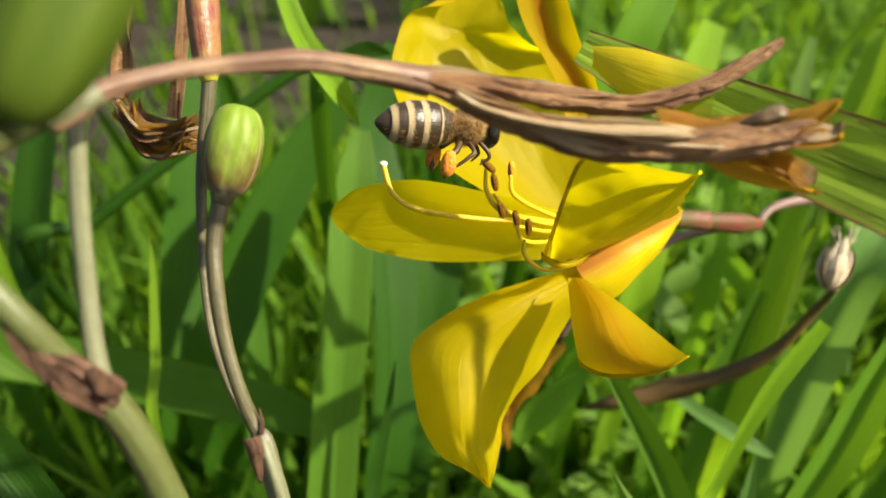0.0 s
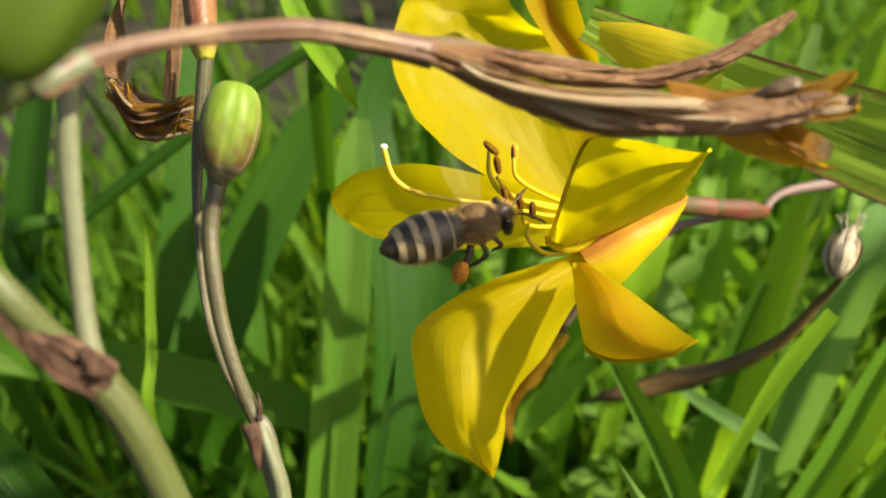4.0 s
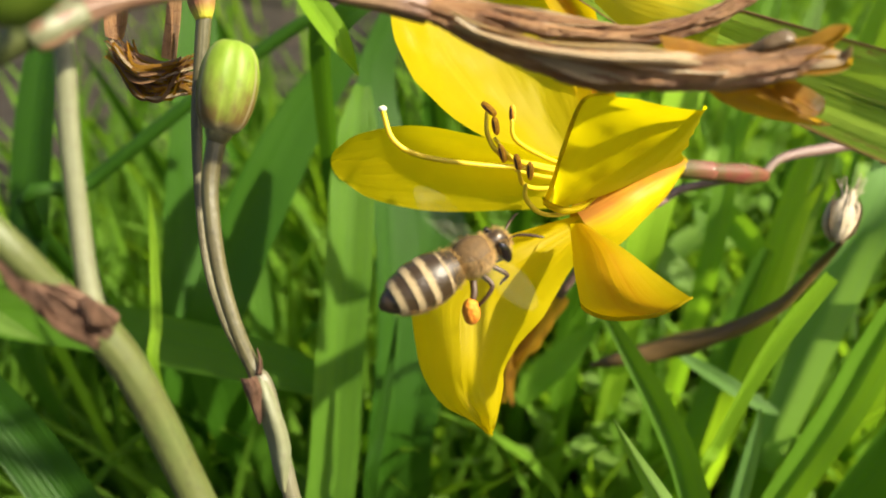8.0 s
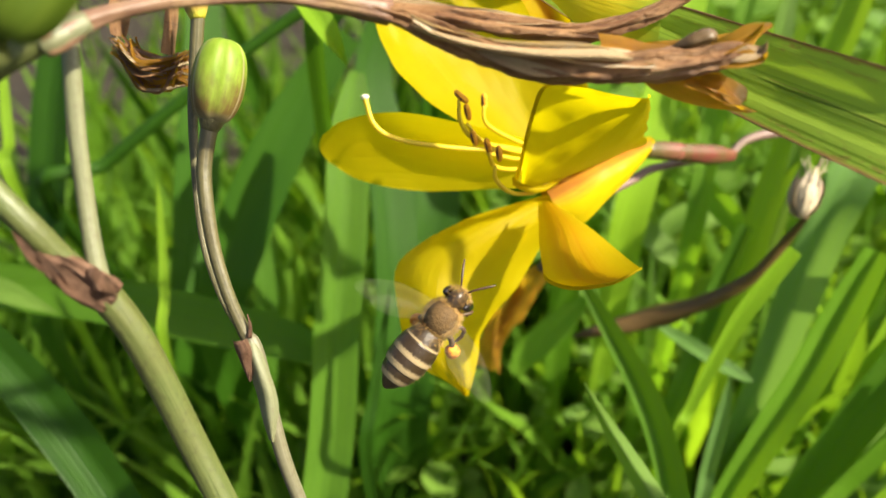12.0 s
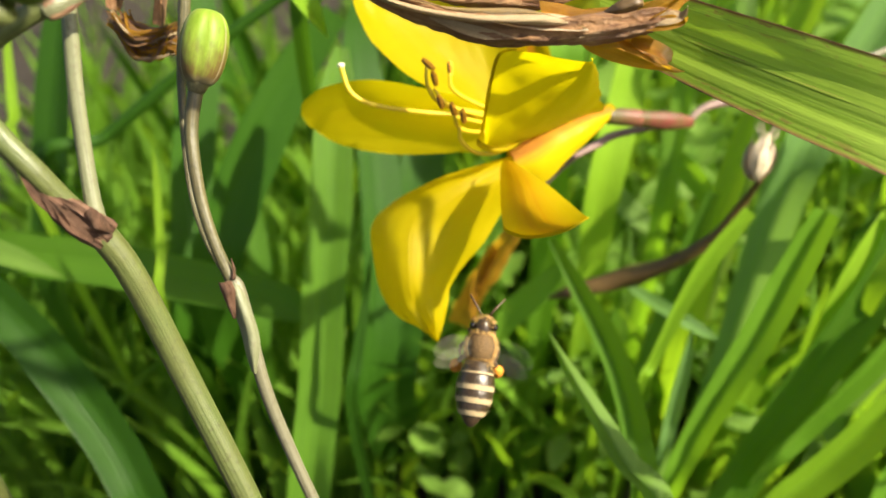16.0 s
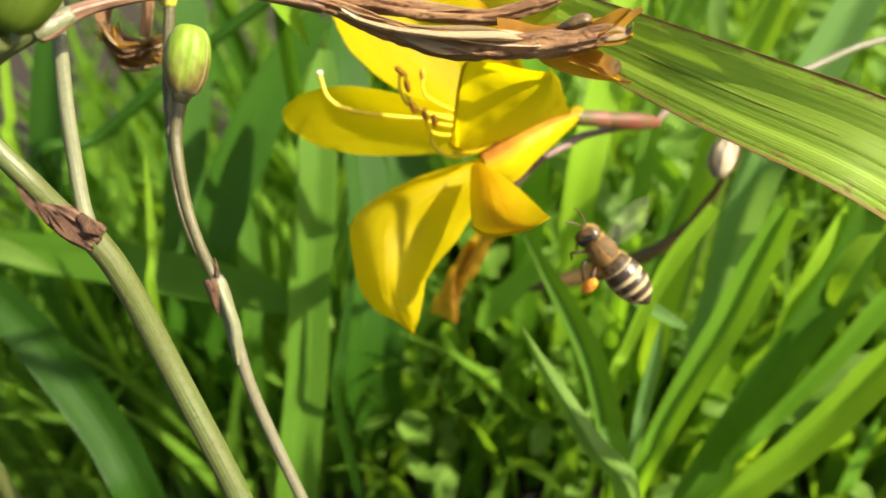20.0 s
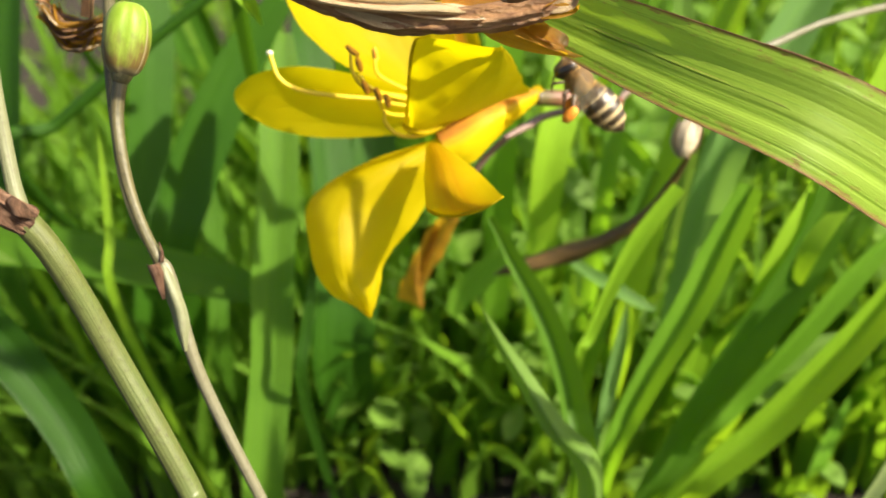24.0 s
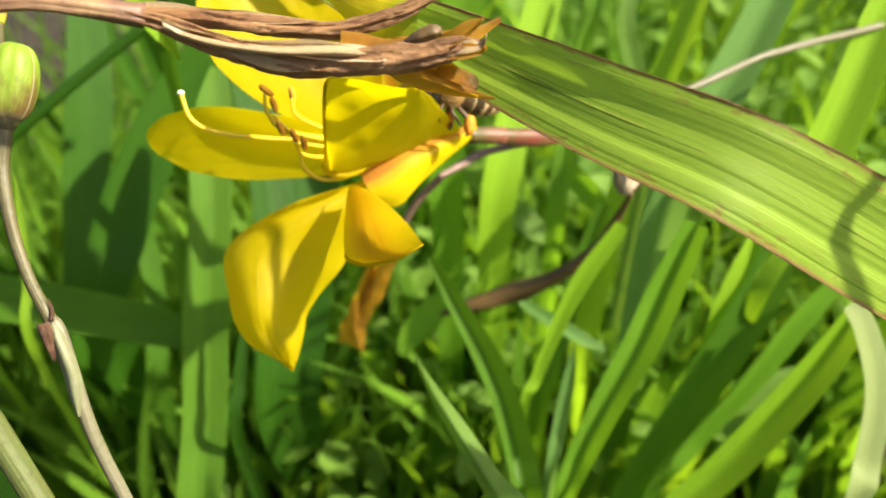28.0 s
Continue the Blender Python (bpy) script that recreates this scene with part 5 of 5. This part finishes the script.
def weed_leaves(count, area, seed, size=(8, 22), height=(12, 60)):
    """Small oval weed leaves spread flat over the grass."""
    rng = np.random.RandomState(seed)
    pts, faces, uv = [], [], []
    for _ in range(count):
        x, y, z = rng.uniform(area[0], area[1]), rng.uniform(area[2], area[3]), rng.uniform(*height)
        a, l = rng.uniform(0, 2 * math.pi), rng.uniform(*size)
        w, dip = l * rng.uniform(0.24, 0.42), rng.uniform(-0.5, 0.3)
        o = len(pts)
        roll = rng.uniform(-0.5, 0.5)
        for i in range(7):
            s = i / 6
            ww = w * math.sin(math.pi * (0.04 + 0.93 * s)) ** 0.8
            for e in (-1, -0.5, 0, 0.5, 1):
                u, v = l * s, e * ww
                pts.append((x + u * math.cos(a) - v * math.sin(a), y + u * math.sin(a) + v * math.cos(a), z + l * dip * s * s + abs(e) * ww * 0.25 + roll * v))
                uv.append(((e + 1) / 2, s * l / 100))
        for i in range(6):
            for j in range(4):
                q = o + i * 5 + j
                faces.append((q, q + 1, q + 6, q + 5))
    return pts, faces, uv


stuff("weed_leaves", weed_leaves(1000, (-10, 330, 170, 480), 8, (7, 15)), WEED, "small oval green weed leaves among the grass", "weeds")
stuff("weed_leaves", weed_leaves(190, (-35, 170, 115, 230), 9, (6, 13), (12, 48)), WEED, "small oval green weed leaves close to the soil", "weeds")
stuff("broad_weed_leaves", weed_leaves(170, (15, 190, 190, 360), 12, (10, 21), (25, 85)), WEED, "broad pale green weed leaves behind the flower", "weeds")
stuff("broad_grass", blades(2100, (-170, 190, 122, 330), 84, 6.0, 0.6, 6, 0.22), GRASS, "broad upright green grass blades under the flower", "grass")

# ---- the bee, nose along +x, back along +z ----
bee = thing("honeybee", (0, 0, 0), "brown banded honeybee in flight with orange pollen on its hind legs", "bee")
bee.scale = (1.12, 1.12, 1.12)
X = (1, 0, 0)
abdomen = make("abdomen", ball((-3.6, 0, -0.35), (1, 0, 0.10), 3.7, 1.85, lambda w: oval(w) ** 0.75 * (0.8 + 0.35 * w - 0.1 * w * w), flat=1.0), SHELL, bee, "dark glossy abdomen")
AB = [(-7.7, 0.25), (-6.4, 1.55), (-4.95, 2.15), (-3.45, 2.35), (-1.95, 2.25), (-0.5, 1.6)]
for i in range(5):
    (x0, r0), (x1, r1) = AB[i], AB[i + 1]
    ring = curve_at([(x1 + 0.35, 0, -0.30 + 0.06 * (x1 + 3.6), r1 * 0.985), ((x0 + x1) / 2, 0, -0.32 + 0.06 * ((x0 + x1) / 2 + 3.6), (r0 + r1) / 2 * 1.045), (x0, 0, -0.34 + 0.06 * (x0 + 3.6), r0 * 1.0)], 6)
    make("tergite", tube([tuple(p[:3]) for p in ring], [p[3] for p in ring], sides=28, steps=14, flat=0.94), RINGS if i else SHELL, abdomen, "dark abdomen plate with a pale hair band")
thorax = make("thorax", ball((1.5, 0, 0.1), X, 2.0, 1.75, lambda w: oval(w) ** 0.85, sides=24, flat=0.97), FUR, bee, "furry brown thorax")


def hairs(centre, radii, count, length, seed, keep):
    """Fine tapering hairs that stand on an egg-shaped body."""
    rng = np.random.RandomState(seed)
    pts, faces, uv = [], [], []
    while len(faces) < count * 3:
        d = unit(rng.normal(size=3))
        if not keep(d):
            continue
        p = np.array(centre) + d * np.array(radii) * 0.97
        n = unit(d / np.array(radii)) + rng.normal(size=3) * 0.28 + np.array((-0.35, 0, 0))
        n = unit(n)
        s = unit(np.cross(n, rng.normal(size=3)))
        q = np.cross(n, s)
        o, l = len(pts), length * rng.uniform(0.6, 1.25)
        for a in (0, 2.1, 4.2):
            pts.append(p + 0.021 * (math.cos(a) * s + math.sin(a) * q))
        pts.append(p + n * l)
        uv += [(0, 0), (0.5, 0), (1, 0), (0.5, 1)]
        faces += [(o, o + 1, o + 3), (o + 1, o + 2, o + 3), (o + 2, o, o + 3)]
    return pts, faces, uv


make("fur", hairs((1.5, 0, 0.1), (2.0, 1.75, 1.7), 3600, 0.62, 1, lambda d: d[2] < 0.45 or abs(d[0]) > 0.66), HAIR, thorax, "tan hair round the thorax")
make("waist_fur", hairs((-0.9, 0, -0.1), (1.2, 1.75, 1.7), 420, 0.6, 2, lambda d: d[0] > -0.3), HAIR, abdomen, "tan hair at the waist")
make("belly_fur", hairs((-3.6, 0, -0.4), (3.6, 2.25, 2.15), 900, 0.4, 4, lambda d: d[2] < -0.2), HAIR, abdomen, "pale hair under the abdomen")
head = make("head", ball((3.85, 0, -0.25), (0.35, 0, -1), 1.7, 1.7, lambda w: oval(w) ** 0.8 * (1.05 - 0.35 * w), side_hint=(0, 1, 0), flat=0.62), SHELL, bee, "dark triangular head")
make("face_hair", hairs((4.1, 0, 0.2), (1.1, 1.35, 1.25), 520, 0.5, 3, lambda d: d[0] > -0.2), HAIR, head, "short tan face hair")
for s in (-1, 1):
    make("eye", ball((4.1, s * 1.28, -0.05), (0.25, 0, -1), 1.3, 0.55, oval, side_hint=(0, 1, 0), flat=0.9), EYES, head, "glossy black compound eye")
    make("antenna", tube([(4.95, s * 0.35, 0.2), (5.5, s * 0.65, 0.6), (6.1, s * 1.05, 0.7), (7.0, s * 1.7, 0.5), (7.6, s * 2.1, 0.25)], [0.11, 0.1, 0.13, 0.13, 0.09], sides=8, steps=22), LEG, head, "dark elbowed antenna")
    for n, pts_, rad in (("front_leg", [(2.9, s * 1.0, -1.3), (3.6, s * 1.5, -2.2), (3.9, s * 1.5, -3.0), (3.4, s * 1.3, -3.7), (3.1, s * 1.3, -4.1)], [0.3, 0.28, 0.22, 0.17, 0.07]), ("middle_leg", [(1.7, s * 1.2, -1.5), (2.0, s * 2.1, -2.4), (1.3, s * 2.3, -3.3), (0.6, s * 2.1, -4.2), (0.2, s * 2.0, -4.7)], [0.32, 0.3, 0.25, 0.2, 0.07])):
        pts_ = [(x, y, -1.3 + (z + 1.3) * 0.78) for x, y, z in pts_]
        make(n, tube(pts_, [r * 0.78 for r in rad], sides=10, steps=24), LEG, bee)
    hind = make("hind_leg", tube([(0.7, s * 1.2, -1.5), (0.2, s * 2.0, -2.2), (-0.3, s * 2.3, -2.7), (-0.6, s * 2.2, -3.6), (-0.75, s * 2.1, -4.5), (-0.6, s * 2.0, -5.1)], [0.34, 0.32, 0.3, 0.45, 0.28, 0.07], sides=10, steps=30), LEG, bee)
    make("pollen_load", ball((-0.6, s * 2.5, -3.5), (-0.1, 0.05 * s, -1), 1.3, 0.8, lambda w: oval(w) ** 0.8, lobes=4, groove=0.07), POLLEN, hind, "packed ball of orange pollen")


def wing(name, length, width, hinge, parent):
    pts, uv = [], []
    n, c = 14, 7
    for i in range(n + 1):
        s = i / n
        w = width * (math.sin(math.pi * min(1, 0.12 + 0.86 * s)) ** 0.7) * (0.55 + 0.6 * s)
        for j in range(c):
            u = j / (c - 1)
            pts.append(np.array(hinge) + np.array((0.55 * w - u * w * 1.1 - 0.15 * length * s, length * s, 0.12 * math.sin(9 * u) * w * 0.3)))
            uv.append((u, s))
    g = thick_sheet(pts, uv, n + 1, c, 0.03)
    return make(name, g, WING, parent, "clear veined wing", origin=hinge)


forewing_l = wing("forewing", 8.6, 2.9, (2.0, 1.3, 1.3), bee)
hindwing_l = wing("hindwing", 6.2, 2.2, (0.8, 1.2, 1.2), bee)


def mirrored(ob, name):
    me = ob.data.copy()
    me.transform(Matrix.Diagonal((1, -1, 1, 1)))
    me.flip_normals()
    o = new(name, me)
    o.parent = ob.parent
    o.location = (ob.location.x, -ob.location.y, ob.location.z)
    return tagged(o, "clear veined wing")


forewing_r = mirrored(forewing_l, "forewing")
hindwing_r = mirrored(hindwing_l, "hindwing")

# ---- movement ----
BEE = [
    (0.0, 0.91, 84.42, 177.58, -19.8, 14.1, 14.4),
    (0.5, -0.23, 84.37, 177.50, -20.0, 15.5, 13.9),
    (1.0, 0.77, 82.17, 176.58, -13.7, 1.7, 6.2),
    (1.5, 1.53, 79.21, 173.88, -3.0, 2.4, 3.0),
    (2.0, 2.81, 76.79, 172.40, 15.4, 1.5, 20.4),
    (2.5, 2.03, 74.31, 172.72, 24.5, -13.5, 9.3),
    (3.0, 1.78, 73.44, 172.30, 23.9, -3.3, 13.4),
    (3.5, 1.83, 72.19, 171.50, 23.3, -0.1, 19.6),
    (5.5, 0.00, 69.41, 167.07, 13.8, -2.3, 31.3),
    (6.0, 0.14, 67.93, 166.39, 13.4, -5.0, 32.8),
    (6.5, -1.14, 67.04, 166.70, 9.8, -6.6, 30.0),
    (7.0, -2.48, 65.21, 166.94, 6.0, -8.2, 29.8),
    (7.5, -1.79, 63.60, 166.51, 0.6, -15.7, 25.8),
    (8.0, 1.42, 63.69, 166.27, 0.5, -9.9, 28.8),
    (8.5, 2.11, 63.16, 165.86, 2.1, -16.3, 26.8),
    (9.0, 0.48, 62.62, 164.88, 5.9, -13.9, 29.3),
    (9.5, -0.62, 62.94, 164.04, 14.6, -18.6, 31.7),
    (10.0, 1.00, 62.69, 162.10, 18.9, -18.2, 36.1),
    (10.5, 3.33, 62.03, 160.11, 19.4, -25.3, 34.9),
    (11.0, 4.17, 61.89, 158.44, 22.1, -24.0, 35.4),
    (11.5, 3.13, 61.62, 157.19, 24.8, -36.0, 36.0),
    (12.0, 1.95, 61.19, 155.16, 27.1, -35.9, 36.4),
    (12.5, 3.17, 60.86, 152.26, 20.4, -25.8, 54.7),
    (14.5, 7.60, 57.95, 143.49, 13.5, -24.4, 72.1),
    (15.0, 9.74, 56.32, 141.89, 11.6, -38.4, 76.2),
    (15.5, 10.04, 56.84, 142.60, 11.2, -38.0, 76.8),
    (16.0, 11.95, 57.42, 143.29, 9.4, -36.0, 79.5),
    (16.5, 14.53, 58.78, 144.98, 8.6, -31.8, 80.9),
    (17.0, 18.34, 59.92, 147.19, 6.9, -41.9, 83.0),
    (17.5, 21.30, 62.18, 149.08, -4.6, -42.8, 100.4),
    (18.0, 25.54, 63.23, 149.35, -7.6, -43.7, 110.9),
    (18.5, 30.25, 63.42, 148.61, -9.1, -42.8, 132.9),
    (19.0, 33.13, 66.28, 151.32, 6.5, -37.3, 143.6),
    (19.5, 32.30, 68.56, 153.21, 10.9, -34.5, 147.7),
    (20.0, 34.91, 67.17, 151.52, 11.7, -38.3, 151.7),
    (20.5, 36.33, 67.72, 150.62, 10.7, -32.6, 150.2),
    (21.0, 35.16, 70.60, 152.35, 11.9, -38.5, 154.7),
    (21.5, 35.55, 73.97, 154.49, 12.4, -39.9, 156.4),
    (23.5, 39.44, 86.26, 161.73, 11.7, -33.7, 148.3),
    (24.0, 39.97, 89.20, 162.41, 16.8, -41.2, 158.0),
    (24.5, 39.70, 91.56, 161.90, 20.6, -37.4, 169.7),
    (25.0, 38.97, 93.58, 160.71, 19.4, -35.6, 173.9),
    (25.5, 37.39, 94.77, 160.68, 16.9, -24.0, 182.9),
    (26.0, 35.92, 95.06, 160.90, 16.3, -21.7, 190.5),
    (26.5, 34.35, 94.98, 161.38, 15.3, -11.7, 196.7),
    (27.0, 33.46, 94.21, 162.96, 15.4, -15.6, 202.8),
    (27.5, 32.47, 93.00, 164.11, 15.7, -19.7, 205.8),
    (28.0, 31.95, 93.29, 165.83, 15.6, -19.4, 206.3),
]


def motions():
    walk(bee, [(t, pose(x * MM, y * MM, z * MM, rx, ry, rz)) for t, x, y, z, rx, ry, rz in BEE])
    beat = [0.1 * i for i in range(281)]
    for ob, side, size, late in ((forewing_l, 1, 1.0, 0.0), (hindwing_l, 1, 0.8, 0.4), (forewing_r, -1, 1.0, 0.0), (hindwing_r, -1, 0.8, 0.4)):
        x, y, z = ob.location
        walk(ob, [(t, pose(x, y, z, side * (22 + 38 * size * math.sin(7.9 * i - late)), 0, side * (10 + 16 * math.sin(7.9 * i + 1.2)))) for i, t in enumerate(beat)])


motions()
